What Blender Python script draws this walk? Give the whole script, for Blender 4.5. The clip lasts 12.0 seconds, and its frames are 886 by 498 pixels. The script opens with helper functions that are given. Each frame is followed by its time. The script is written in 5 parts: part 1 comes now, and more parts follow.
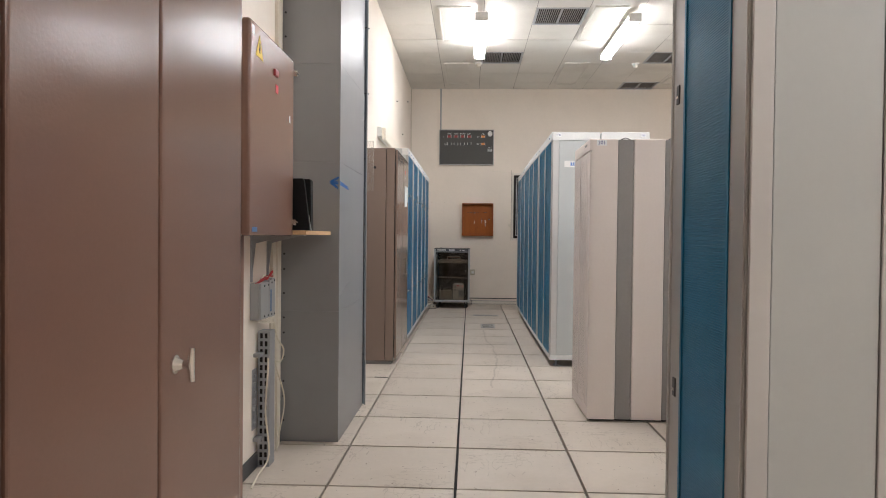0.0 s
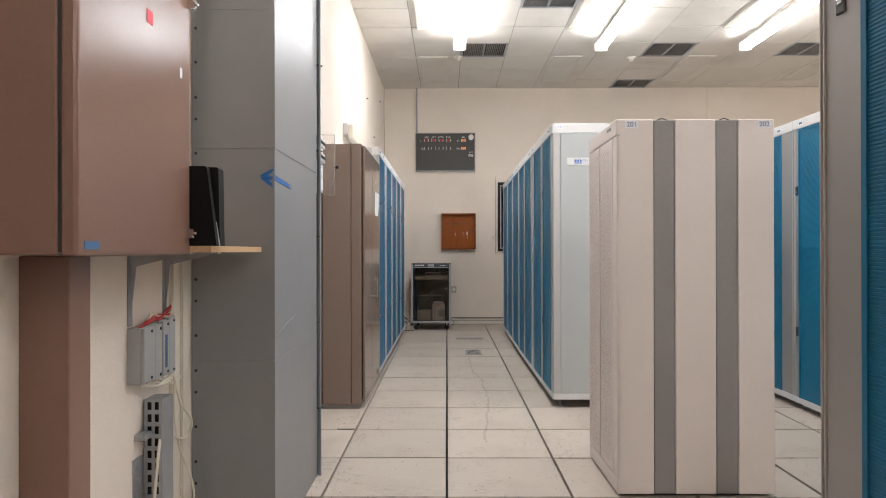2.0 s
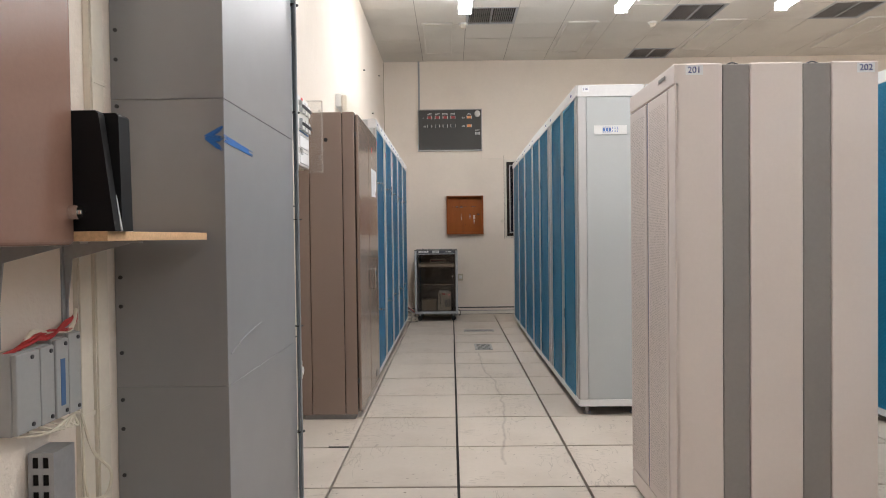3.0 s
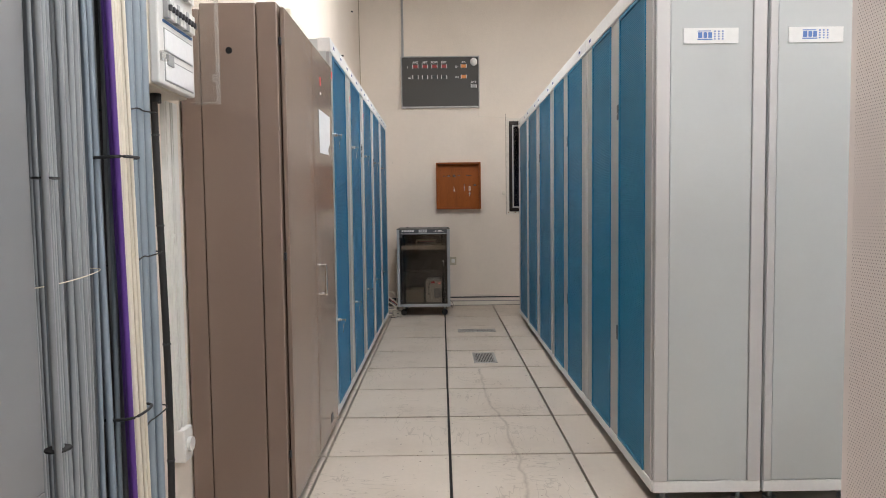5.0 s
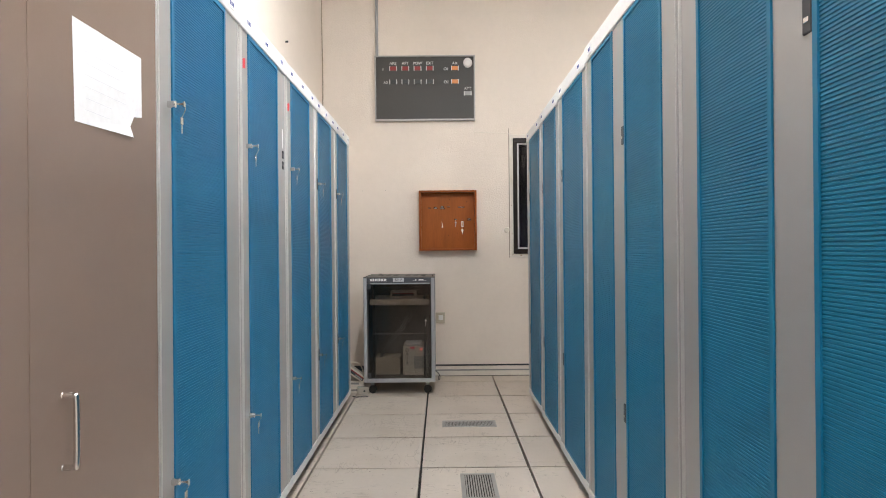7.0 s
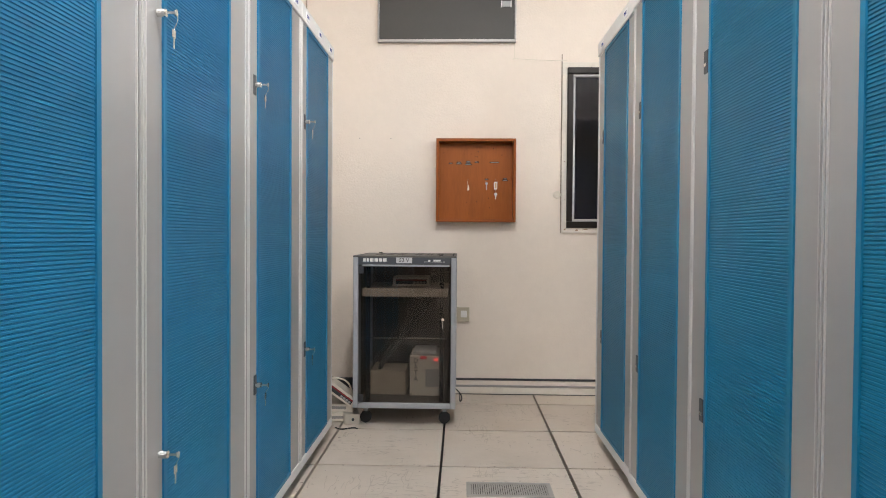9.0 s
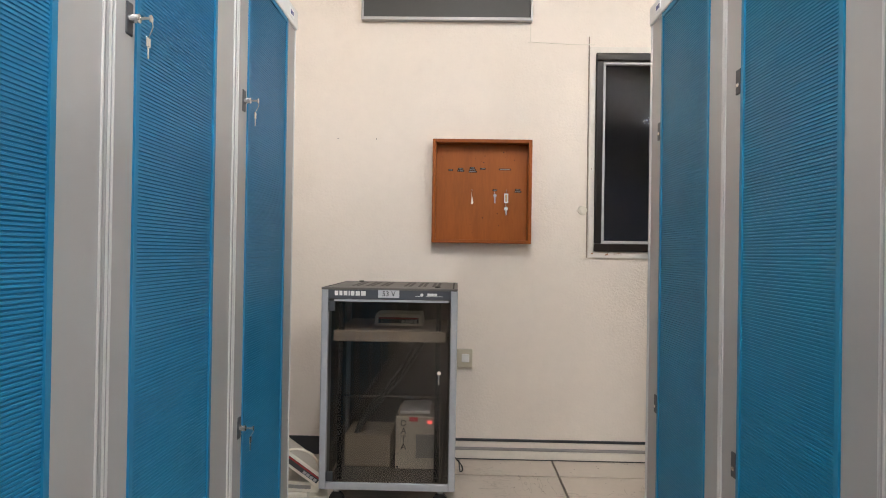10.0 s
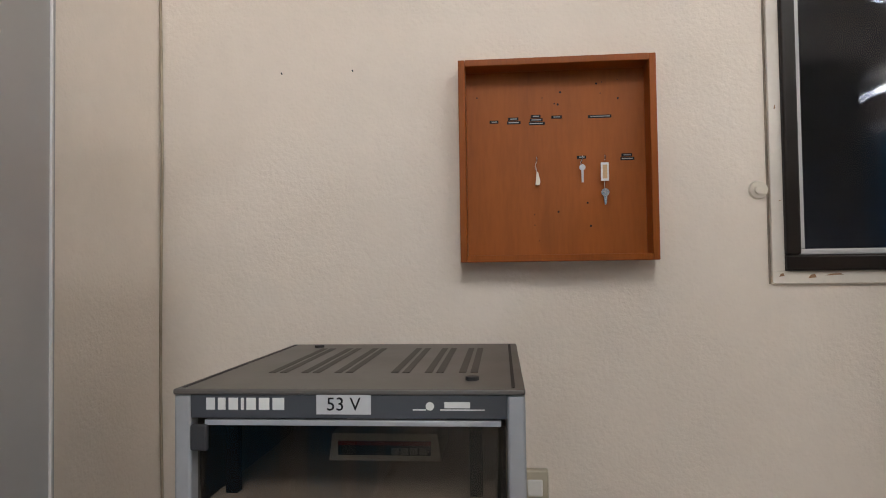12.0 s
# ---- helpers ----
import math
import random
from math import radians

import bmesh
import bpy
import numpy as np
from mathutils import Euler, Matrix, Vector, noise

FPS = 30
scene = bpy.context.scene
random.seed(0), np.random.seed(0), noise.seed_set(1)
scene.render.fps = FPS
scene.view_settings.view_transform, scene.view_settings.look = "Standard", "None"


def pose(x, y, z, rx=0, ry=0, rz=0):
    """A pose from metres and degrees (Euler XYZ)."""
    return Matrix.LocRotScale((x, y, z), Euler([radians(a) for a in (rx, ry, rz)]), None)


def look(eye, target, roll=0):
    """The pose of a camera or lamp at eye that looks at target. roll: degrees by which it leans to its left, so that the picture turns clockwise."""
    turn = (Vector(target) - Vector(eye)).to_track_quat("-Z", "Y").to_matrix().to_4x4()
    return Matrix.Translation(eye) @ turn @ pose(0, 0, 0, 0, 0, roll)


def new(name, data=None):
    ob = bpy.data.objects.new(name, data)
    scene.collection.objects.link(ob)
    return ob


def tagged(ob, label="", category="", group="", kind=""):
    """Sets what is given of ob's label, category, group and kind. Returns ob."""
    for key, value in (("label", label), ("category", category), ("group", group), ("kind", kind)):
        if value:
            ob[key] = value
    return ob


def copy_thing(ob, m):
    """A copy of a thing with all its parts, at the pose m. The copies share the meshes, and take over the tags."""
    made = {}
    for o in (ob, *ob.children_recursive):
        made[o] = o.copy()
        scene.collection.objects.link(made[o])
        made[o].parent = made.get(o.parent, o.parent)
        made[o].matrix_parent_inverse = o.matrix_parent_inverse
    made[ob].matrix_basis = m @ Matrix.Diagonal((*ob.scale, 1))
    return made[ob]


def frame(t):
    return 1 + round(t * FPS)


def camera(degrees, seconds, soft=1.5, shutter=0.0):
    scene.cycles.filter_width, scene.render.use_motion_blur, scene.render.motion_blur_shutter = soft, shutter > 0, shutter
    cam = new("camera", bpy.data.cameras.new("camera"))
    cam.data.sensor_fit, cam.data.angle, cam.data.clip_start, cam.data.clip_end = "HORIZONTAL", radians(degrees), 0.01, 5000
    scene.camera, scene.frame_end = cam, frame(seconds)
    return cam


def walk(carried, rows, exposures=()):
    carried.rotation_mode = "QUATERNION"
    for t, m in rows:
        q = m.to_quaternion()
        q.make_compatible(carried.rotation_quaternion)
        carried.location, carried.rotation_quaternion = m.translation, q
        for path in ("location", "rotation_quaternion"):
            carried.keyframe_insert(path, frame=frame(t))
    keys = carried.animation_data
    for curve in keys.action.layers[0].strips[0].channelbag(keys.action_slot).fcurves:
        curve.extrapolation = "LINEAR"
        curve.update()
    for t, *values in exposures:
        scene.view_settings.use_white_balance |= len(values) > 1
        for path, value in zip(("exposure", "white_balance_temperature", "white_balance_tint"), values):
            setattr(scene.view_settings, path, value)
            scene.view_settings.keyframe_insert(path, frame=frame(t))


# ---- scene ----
cam = camera(67.5, 12.0, soft=1.0)
LAMP, LAMP_AISLE = 33.0, 50.0  # emission of the lit diffusers: the room, and the aisle, boosted to brighten its walls
EXPOSURES = [(0.0, 0.10), (1.5, 0.25), (3.0, 0.18), (5.0, 0.27), (7.0, 0.74), (9.5, 0.95), (11.2, 0.78), (12.0, 0.48)]
PATH = [
    (0, (-0.026, 0.15, 1.162), (-0.106, 2.148, 1.128), 0.6),
    (0.5, (-0.044, 0.353, 1.135), (-0.191, 2.348, 1.107), 0.2),
    (1, (-0.038, 0.621, 1.166), (-0.215, 2.613, 1.173), -0.1),
    (1.5, (-0.045, 0.914, 1.158), (-0.203, 2.907, 1.136), -0.3),
    (2, (-0.077, 1.235, 1.173), (-0.089, 3.235, 1.179), -0.1),
    (2.5, (-0.07, 1.575, 1.16), (-0.016, 3.574, 1.133), -0.2),
    (3, (-0.101, 1.925, 1.171), (-0.126, 3.925, 1.133), -0.7),
    (3.2, (-0.135, 2.086, 1.149), (-0.171, 4.085, 1.1), -0.9),
    (4.8, (-0.128, 3.446, 1.174), (-0.121, 5.444, 1.076), -1.2),
    (5, (-0.108, 3.635, 1.19), (-0.104, 5.632, 1.073), -0.7),
    (5.5, (-0.079, 4.13, 1.187), (-0.108, 6.129, 1.123), -0.8),
    (6, (-0.03, 4.617, 1.184), (-0.083, 6.616, 1.163), -0.8),
    (6.5, (-0.004, 5.068, 1.217), (-0.017, 7.068, 1.206), -0.6),
    (7, (0.041, 5.519, 1.209), (0.047, 7.519, 1.211), -0.5),
    (7.2, (0.06, 5.681, 1.228), (0.042, 7.68, 1.222), 0.0),
    (9, (0.007, 7.252, 1.099), (-0.046, 9.251, 1.061), 0.4),
    (9.5, (-0.017, 7.703, 1.138), (-0.018, 9.703, 1.123), 0.5),
    (10, (-0.02, 8.165, 1.141), (-0.064, 10.165, 1.154), 0.9),
    (10.5, (-0.056, 8.636, 1.155), (-0.264, 10.625, 1.175), 0.6),
    (11, (-0.072, 9.066, 1.173), (-0.263, 11.057, 1.212), 0.2),
    (11.5, (-0.048, 9.518, 1.194), (-0.24, 11.507, 1.261), 0.3),
    (12, (-0.051, 9.955, 1.183), (-0.226, 11.946, 1.243), -0.8),
]
walk(cam, [(t, look(eye, target, roll)) for t, eye, target, roll in PATH], EXPOSURES)

# ---------------------------------------------------------------- light
world = bpy.data.worlds.new("night")
world.use_nodes = True
world.node_tree.nodes["Background"].inputs["Color"].default_value = (0.01, 0.01, 0.012, 1)
world.node_tree.nodes["Background"].inputs["Strength"].default_value = 0.05
scene.world = world

# ---------------------------------------------------------------- helpers of this scene
def thing(name, m=None, label="", category="", group="", kind=""):
    """An empty at the base of a thing, which carries its parts."""
    ob = new(name)
    ob.empty_display_size = 0.1
    if m is not None:
        ob.matrix_basis = m
    return tagged(ob, label, category, group, kind)


def mesh_of(name, bm, material, smooth=False):
    me = bpy.data.meshes.new(name)
    bm.to_mesh(me)
    bm.free()
    me.materials.append(material)
    if smooth:
        for poly in me.polygons:
            poly.use_smooth = True
    return me


def part(name, bm, material, parent, label="", smooth=False, m=None):
    """Links a bmesh as one mesh object under a thing or a part."""
    ob = new(name, mesh_of(name, bm, material, smooth))
    ob.parent = parent
    if m is not None:
        ob.matrix_basis = m
    return tagged(ob, label)


def solid(name, bm, material, label="", category="", group="", kind="", smooth=False, m=None):
    ob = new(name, mesh_of(name, bm, material, smooth))
    if m is not None:
        ob.matrix_basis = m
    return tagged(ob, label, category, group, kind)


def box(bm, x0, x1, y0, y1, z0, z1, bevel=0.0, segments=2):
    verts = bmesh.ops.create_cube(bm, size=1.0)["verts"]
    for v in verts:
        v.co = Vector((x0 + (v.co.x + 0.5) * (x1 - x0), y0 + (v.co.y + 0.5) * (y1 - y0), z0 + (v.co.z + 0.5) * (z1 - z0)))
    if bevel:
        edges = list({e for v in verts for e in v.link_edges})
        bmesh.ops.bevel(bm, geom=edges, offset=bevel, segments=segments, affect="EDGES", profile=0.5)
    return bm


def one(x0, x1, y0, y1, z0, z1, bevel=0.0, segments=2):
    return box(bmesh.new(), x0, x1, y0, y1, z0, z1, bevel, segments)


def rod(bm, a, b, r, n=12, r2=None):
    a, b = Vector(a), Vector(b)
    m = Matrix.Translation((a + b) / 2) @ (b - a).to_track_quat("Z", "Y").to_matrix().to_4x4()
    bmesh.ops.create_cone(bm, cap_ends=True, segments=n, radius1=r, radius2=r if r2 is None else r2, depth=(b - a).length, matrix=m)
    return bm


def tube(bm, points, r, n=6):
    """A round cable along points."""
    points = [Vector(p) for p in points]
    rings = []
    for i, p in enumerate(points):
        d = (points[min(i + 1, len(points) - 1)] - points[max(i - 1, 0)]).normalized()
        side = d.cross(Vector((0.31, 0.95, 0.07))).normalized()
        up = d.cross(side)
        rings.append([bm.verts.new(p + r * (math.cos(k * math.tau / n) * side + math.sin(k * math.tau / n) * up)) for k in range(n)])
    for a, b in zip(rings, rings[1:]):
        for k in range(n):
            bm.faces.new((a[k], a[(k + 1) % n], b[(k + 1) % n], b[k]))
    bm.faces.new(rings[0])
    bm.faces.new(rings[-1][::-1])
    return bm


def bend(points, steps=6):
    """A smooth line through a few points."""
    pts = [Vector(p) for p in points]
    out = []
    for i in range(len(pts) - 1):
        a, b, c, d = pts[max(i - 1, 0)], pts[i], pts[i + 1], pts[min(i + 2, len(pts) - 1)]
        for s in range(steps):
            u = s / steps
            out.append(0.5 * (2 * b + (c - a) * u + (2 * a - 5 * b + 4 * c - d) * u * u + (3 * b - a - 3 * c + d) * u ** 3))
    return out + [pts[-1]]


def plate(bm, points, y0, y1):
    """A flat outline of (x, z) points, pulled from y0 to y1."""
    front = [bm.verts.new((x, y0, z)) for x, z in points]
    back = [bm.verts.new((x, y1, z)) for x, z in points]
    bm.faces.new(front)
    bm.faces.new(back[::-1])
    for i in range(len(points)):
        j = (i + 1) % len(points)
        bm.faces.new((front[j], front[i], back[i], back[j]))
    bmesh.ops.recalc_face_normals(bm, faces=bm.faces[:])
    return bm


def letters(name, body, size, material, parent, m, label="", align="CENTER"):
    """Words in the built-in font, as a mesh that lies in the local x, z plane and faces -y."""
    curve = bpy.data.curves.new(name, "FONT")
    curve.body, curve.size, curve.extrude, curve.align_x, curve.align_y = body, size, 0.0006, align, "CENTER"
    temp = bpy.data.objects.new(name, curve)
    me = bpy.data.meshes.new_from_object(temp)
    bpy.data.objects.remove(temp)
    me.materials.clear()
    me.materials.append(material)
    ob = new(name, me)
    ob.parent = parent
    ob.matrix_basis = m @ pose(0, 0, 0, 90, 0, 0)
    return tagged(ob, label)


# ---------------------------------------------------------------- materials
def shade(name, base, rough=0.5, metal=0.0, vary=0.12, scale=3.0, bump=0.0, bump_scale=200.0, grain=0.06, grain_scale=60.0,
          dirt=0.0, dirt_scale=1.2, dirt_color=(0.12, 0.09, 0.06), stretch=(1, 1, 1), per_object=0.0, coat=0.0, rough_vary=0.1, spec=0.5):
    """Painted or plain surface: colour at two scales, blotches of dirt, uneven gloss and fine relief."""
    m = bpy.data.materials.new(name)
    m.use_nodes = True
    nt = m.node_tree
    nodes, links = nt.nodes, nt.links
    b = nodes["Principled BSDF"]
    coord = nodes.new("ShaderNodeTexCoord")
    mapping = nodes.new("ShaderNodeMapping")
    mapping.inputs["Scale"].default_value = stretch
    links.new(coord.outputs["Object"], mapping.inputs["Vector"])

    def noise_tex(s, detail=4.0):
        n = nodes.new("ShaderNodeTexNoise")
        n.inputs["Scale"].default_value, n.inputs["Detail"].default_value = s, detail
        links.new(mapping.outputs["Vector"], n.inputs["Vector"])
        return n.outputs["Fac"]

    def math_node(op, a, c):
        n = nodes.new("ShaderNodeMath")
        n.operation = op
        for k, v in enumerate((a, c)):
            if isinstance(v, (int, float)):
                n.inputs[k].default_value = v
            else:
                links.new(v, n.inputs[k])
        return n.outputs[0]

    large, fine = noise_tex(scale), noise_tex(grain_scale, 6.0)
    value = math_node("ADD", math_node("MULTIPLY", large, 2 * vary), math_node("MULTIPLY", fine, 2 * grain))
    value = math_node("ADD", value, 1.0 - vary - grain)
    if per_object:
        info = nodes.new("ShaderNodeObjectInfo")
        value = math_node("ADD", value, math_node("MULTIPLY", math_node("SUBTRACT", info.outputs["Random"], 0.5), 2 * per_object))
    scale_node = nodes.new("ShaderNodeVectorMath")
    scale_node.operation = "SCALE"
    scale_node.inputs[0].default_value = base
    links.new(value, scale_node.inputs["Scale"])
    color = scale_node.outputs[0]
    if dirt:
        ramp = nodes.new("ShaderNodeMapRange")
        ramp.inputs["From Min"].default_value, ramp.inputs["From Max"].default_value, ramp.inputs["To Max"].default_value = 0.52, 0.78, dirt
        links.new(noise_tex(dirt_scale, 8.0), ramp.inputs["Value"])
        mix = nodes.new("ShaderNodeMix")
        mix.data_type = "RGBA"
        links.new(ramp.outputs[0], mix.inputs["Factor"])
        links.new(color, mix.inputs[6])
        mix.inputs[7].default_value = (*dirt_color, 1)
        color = mix.outputs[2]
    links.new(color, b.inputs["Base Color"])
    links.new(math_node("ADD", math_node("MULTIPLY", large, 2 * rough_vary), rough - rough_vary), b.inputs["Roughness"])
    b.inputs["Metallic"].default_value = metal
    b.inputs["Coat Weight"].default_value, b.inputs["Coat Roughness"].default_value = coat, 0.32
    b.inputs["Specular IOR Level"].default_value = spec
    if bump:
        bn = nodes.new("ShaderNodeBump")
        bn.inputs["Strength"].default_value, bn.inputs["Distance"].default_value = bump, 0.004
        links.new(noise_tex(bump_scale, 3.0), bn.inputs["Height"])
        links.new(bn.outputs[0], b.inputs["Normal"])
    return m


def glow(name, color, strength):
    m = bpy.data.materials.new(name)
    m.use_nodes = True
    b = m.node_tree.nodes["Principled BSDF"]
    b.inputs["Base Color"].default_value = (0.8, 0.8, 0.78, 1)
    b.inputs["Emission Color"].default_value, b.inputs["Emission Strength"].default_value = (*color, 1), strength
    return m


def glass(name, tint, rough=0.0, ior=1.45):
    m = bpy.data.materials.new(name)
    m.use_nodes = True
    b = m.node_tree.nodes["Principled BSDF"]
    b.inputs["Base Color"].default_value = (*tint, 1)
    b.inputs["Transmission Weight"].default_value, b.inputs["Roughness"].default_value, b.inputs["IOR"].default_value = 1.0, rough, ior
    return m


WALL = shade("wall_paint", (0.82, 0.735, 0.645), 0.75, vary=0.05, scale=1.3, grain=0.03, grain_scale=25, bump=0.55, bump_scale=95, dirt=0.16, dirt_scale=1.1, dirt_color=(0.42, 0.34, 0.25))
# near-black blue stands in for the missing light in the next room
WALL_DARK = shade("unlit_room_shade", (0.035, 0.04, 0.065), 0.8)
CHIPPED = shade("bare_brown_wood", (0.30, 0.17, 0.09), 0.8)
CEILING = shade("ceiling_board", (0.70, 0.665, 0.61), 0.85, vary=0.08, scale=1.5, bump=0.5, bump_scale=70, dirt=0.3, dirt_scale=1.4, dirt_color=(0.36, 0.31, 0.25))
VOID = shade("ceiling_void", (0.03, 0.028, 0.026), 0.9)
JOINT = shade("joint_black", (0.018, 0.016, 0.014), 0.8)
ALU = shade("satin_aluminium", (0.405, 0.394, 0.382), 0.42, metal=0.35, vary=0.04, scale=1.5, grain=0.015, grain_scale=30, rough_vary=0.04)
# stile beads coloured lighter than the stile to give their specular glint
BEAD = shade("bead_painted_glint", (0.60, 0.59, 0.575), 0.34, metal=0.4, vary=0.04, rough_vary=0.01)
POST = shade("light_grey_post_paint", (0.56, 0.55, 0.535), 0.42, metal=0.1, vary=0.04, scale=1.5, grain=0.015)
PALE = shade("pale_green_grey_paint", (0.50, 0.518, 0.508), 0.45, vary=0.05, scale=1.6, grain=0.02, bump=0.05, bump_scale=300)
WHITE_RAIL = shade("white_rail_paint", (0.76, 0.75, 0.73), 0.45, vary=0.05)
BLUE = shade("blue_louvre_paint", (0.011, 0.158, 0.298), 0.42, spec=0.35, vary=0.06, scale=2.5, grain=0.05, grain_scale=12, dirt=0.10, dirt_scale=5, dirt_color=(0.01, 0.09, 0.18))
CUPBOARD = shade("dark_brown_hammered_enamel", (0.160, 0.084, 0.060), 0.18, vary=0.03, scale=1.2, grain=0.04, grain_scale=90, bump=0.08, bump_scale=120, rough_vary=0.0, spec=0.6)
# same louvre paint as BLUE, the right rows' different light put into its tone
BLUE2 = shade("blue_louvre_right_light_tone", (0.008, 0.172, 0.305), 0.42, spec=0.35, vary=0.06, scale=2.5, grain=0.05, grain_scale=12, dirt=0.10, dirt_scale=5, dirt_color=(0.01, 0.08, 0.14))
BROWN = shade("brown_hammered_enamel", (0.235, 0.132, 0.098), 0.20, vary=0.03, scale=1.2, grain=0.05, grain_scale=90, bump=0.07, bump_scale=130, rough_vary=0.0)
TAUPE = shade("taupe_enamel", (0.236, 0.170, 0.135), 0.17, vary=0.03, scale=2.0, grain=0.02, grain_scale=40, bump=0.04, bump_scale=120, rough_vary=0.0)
DUCT = shade("grey_sheet_metal", (0.290, 0.292, 0.298), 0.40, metal=0.25, spec=0.4, vary=0.07, scale=1.8, grain=0.05, grain_scale=9, rough_vary=0.02)
BEIGE = shade("beige_cabinet_paint", (0.79, 0.705, 0.655), 0.5, vary=0.04, scale=1.5, grain=0.03, dirt=0.06, dirt_color=(0.45, 0.36, 0.28))
STRIP = shade("grey_strip_paint", (0.285, 0.265, 0.252), 0.55, vary=0.05)
CREAM = shade("cream_plastic", (0.72, 0.66, 0.56), 0.4, vary=0.05)
WHITE = shade("white_plastic", (0.78, 0.77, 0.74), 0.4, vary=0.04)
PAPER = shade("white_paper", (0.86, 0.86, 0.86), 0.8, vary=0.03)
BLACK = shade("black_card", (0.006, 0.006, 0.0065), 0.6, vary=0.2, spec=0.25)
RUBBER = shade("black_rubber", (0.02, 0.02, 0.02), 0.6)
DARK = shade("dark_plastic", (0.035, 0.036, 0.04), 0.45)
STEEL = shade("bright_steel", (0.72, 0.71, 0.69), 0.18, metal=1.0, vary=0.05, rough_vary=0.02)
ZINC = shade("zinc_plated_steel", (0.40, 0.41, 0.43), 0.45, metal=0.6, vary=0.15, scale=12, grain=0.1)
GREYBOX = shade("grey_box_paint", (0.36, 0.365, 0.36), 0.5, vary=0.08, dirt=0.1)
RACKGREY = shade("rack_profile_grey", (0.42, 0.43, 0.45), 0.4, metal=0.3, vary=0.05)
RACKDARK = shade("rack_top_brown_grey", (0.11, 0.10, 0.09), 0.5, vary=0.1, scale=6, dirt=0.15, dirt_color=(0.17, 0.15, 0.13))
HEADER = shade("rack_header_slate", (0.06, 0.065, 0.075), 0.45, vary=0.05)
INSIDE = shade("rack_inside_grey", (0.10, 0.09, 0.08), 0.6)
WOOD = shade("varnished_plywood", (0.315, 0.086, 0.012), 0.5, spec=0.25, vary=0.26, scale=1.5, grain=0.16, grain_scale=22, stretch=(5, 5, 0.7), dirt=0.4, dirt_scale=3.5, dirt_color=(0.15, 0.04, 0.008))
EDGEWOOD = shade("plywood_edge", (0.27, 0.068, 0.007), 0.45, spec=0.25, vary=0.2, scale=2, grain=0.25, grain_scale=30, stretch=(9, 9, 0.5))
CHIP = shade("raw_chipboard", (0.62, 0.40, 0.22), 0.75, vary=0.15, scale=10, grain=0.25, grain_scale=140, bump=0.2)
BOARD = shade("anthracite_board", (0.045, 0.043, 0.038), 0.5, vary=0.06)
WINFRAME = shade("dark_brown_window_frame", (0.012, 0.008, 0.006), 0.38, vary=0.15, scale=6, dirt=0.2, dirt_color=(0.05, 0.035, 0.025), spec=0.3)
TRIM = shade("chipped_white_trim", (0.74, 0.69, 0.61), 0.55, vary=0.07, scale=4, dirt=0.35, dirt_scale=7, dirt_color=(0.45, 0.37, 0.28))
SEAL = shade("grey_glazing_bead", (0.50, 0.49, 0.49), 0.5, vary=0.1)
RED = shade("red_sticker", (0.75, 0.03, 0.05), 0.5)
REDLENS = shade("red_lamp_lens", (0.28, 0.02, 0.02), 0.3)
AMBER = shade("amber_lamp_lens", (0.75, 0.26, 0.05), 0.3)
BLACKLENS = shade("dark_lamp_lens", (0.02, 0.025, 0.025), 0.3)
YELLOW = shade("yellow_sticker", (0.80, 0.55, 0.03), 0.5)
INK = shade("blue_marker_ink", (0.015, 0.13, 0.42), 0.5, vary=0.35, scale=25)
SIGNBLUE = shade("faded_blue_print", (0.10, 0.20, 0.48), 0.6)
NAVY = shade("navy_print", (0.03, 0.05, 0.22), 0.6)
LABELBLUE = shade("blue_label", (0.05, 0.13, 0.28), 0.5)
CABLEGREY = shade("grey_cable_jacket", (0.27, 0.29, 0.30), 0.5, vary=0.10, scale=6, per_object=0.12)
CABLEBLUE = shade("blue_grey_cable_jacket", (0.255, 0.305, 0.345), 0.5, vary=0.12, scale=5, per_object=0.10)
CABLEWHITE = shade("ivory_cable_jacket", (0.72, 0.66, 0.54), 0.5, vary=0.08, per_object=0.06)
CABLEPURPLE = shade("purple_cable_jacket", (0.11, 0.04, 0.26), 0.45)
REDWIRE = shade("red_wire_jacket", (0.45, 0.03, 0.03), 0.5, vary=0.2, scale=30)
GREYPRINT = shade("grey_print", (0.74, 0.74, 0.76), 0.7)
def clear_plastic(name, haze):
    """Thin clear sheet: lets light straight through, with a faint milky sheen."""
    m = bpy.data.materials.new(name)
    m.use_nodes = True
    nodes, links = m.node_tree.nodes, m.node_tree.links
    b = nodes["Principled BSDF"]
    b.inputs["Base Color"].default_value, b.inputs["Roughness"].default_value = (0.86, 0.84, 0.80, 1), 0.15
    thru = nodes.new("ShaderNodeBsdfTransparent")
    thru.inputs["Color"].default_value = (0.97, 0.965, 0.95, 1)
    mix = nodes.new("ShaderNodeMixShader")
    mix.inputs[0].default_value = haze
    links.new(thru.outputs[0], mix.inputs[1])
    links.new(b.outputs[0], mix.inputs[2])
    links.new(mix.outputs[0], nodes["Material Output"].inputs["Surface"])
    return m


CLEAR = clear_plastic("clear_polycarbonate", 0.05)
CLEAR_EDGE = clear_plastic("clear_polycarbonate_edge", 0.13)
SMOKED = glass("smoked_acrylic", (0.36, 0.325, 0.285), 0.0, 1.4)
PANE = glass("window_glass", (0.80, 0.82, 0.88), 0.0, 1.3)
TUBE = glow("lit_fluorescent_diffuser", (0.982, 0.985, 1.02), LAMP)
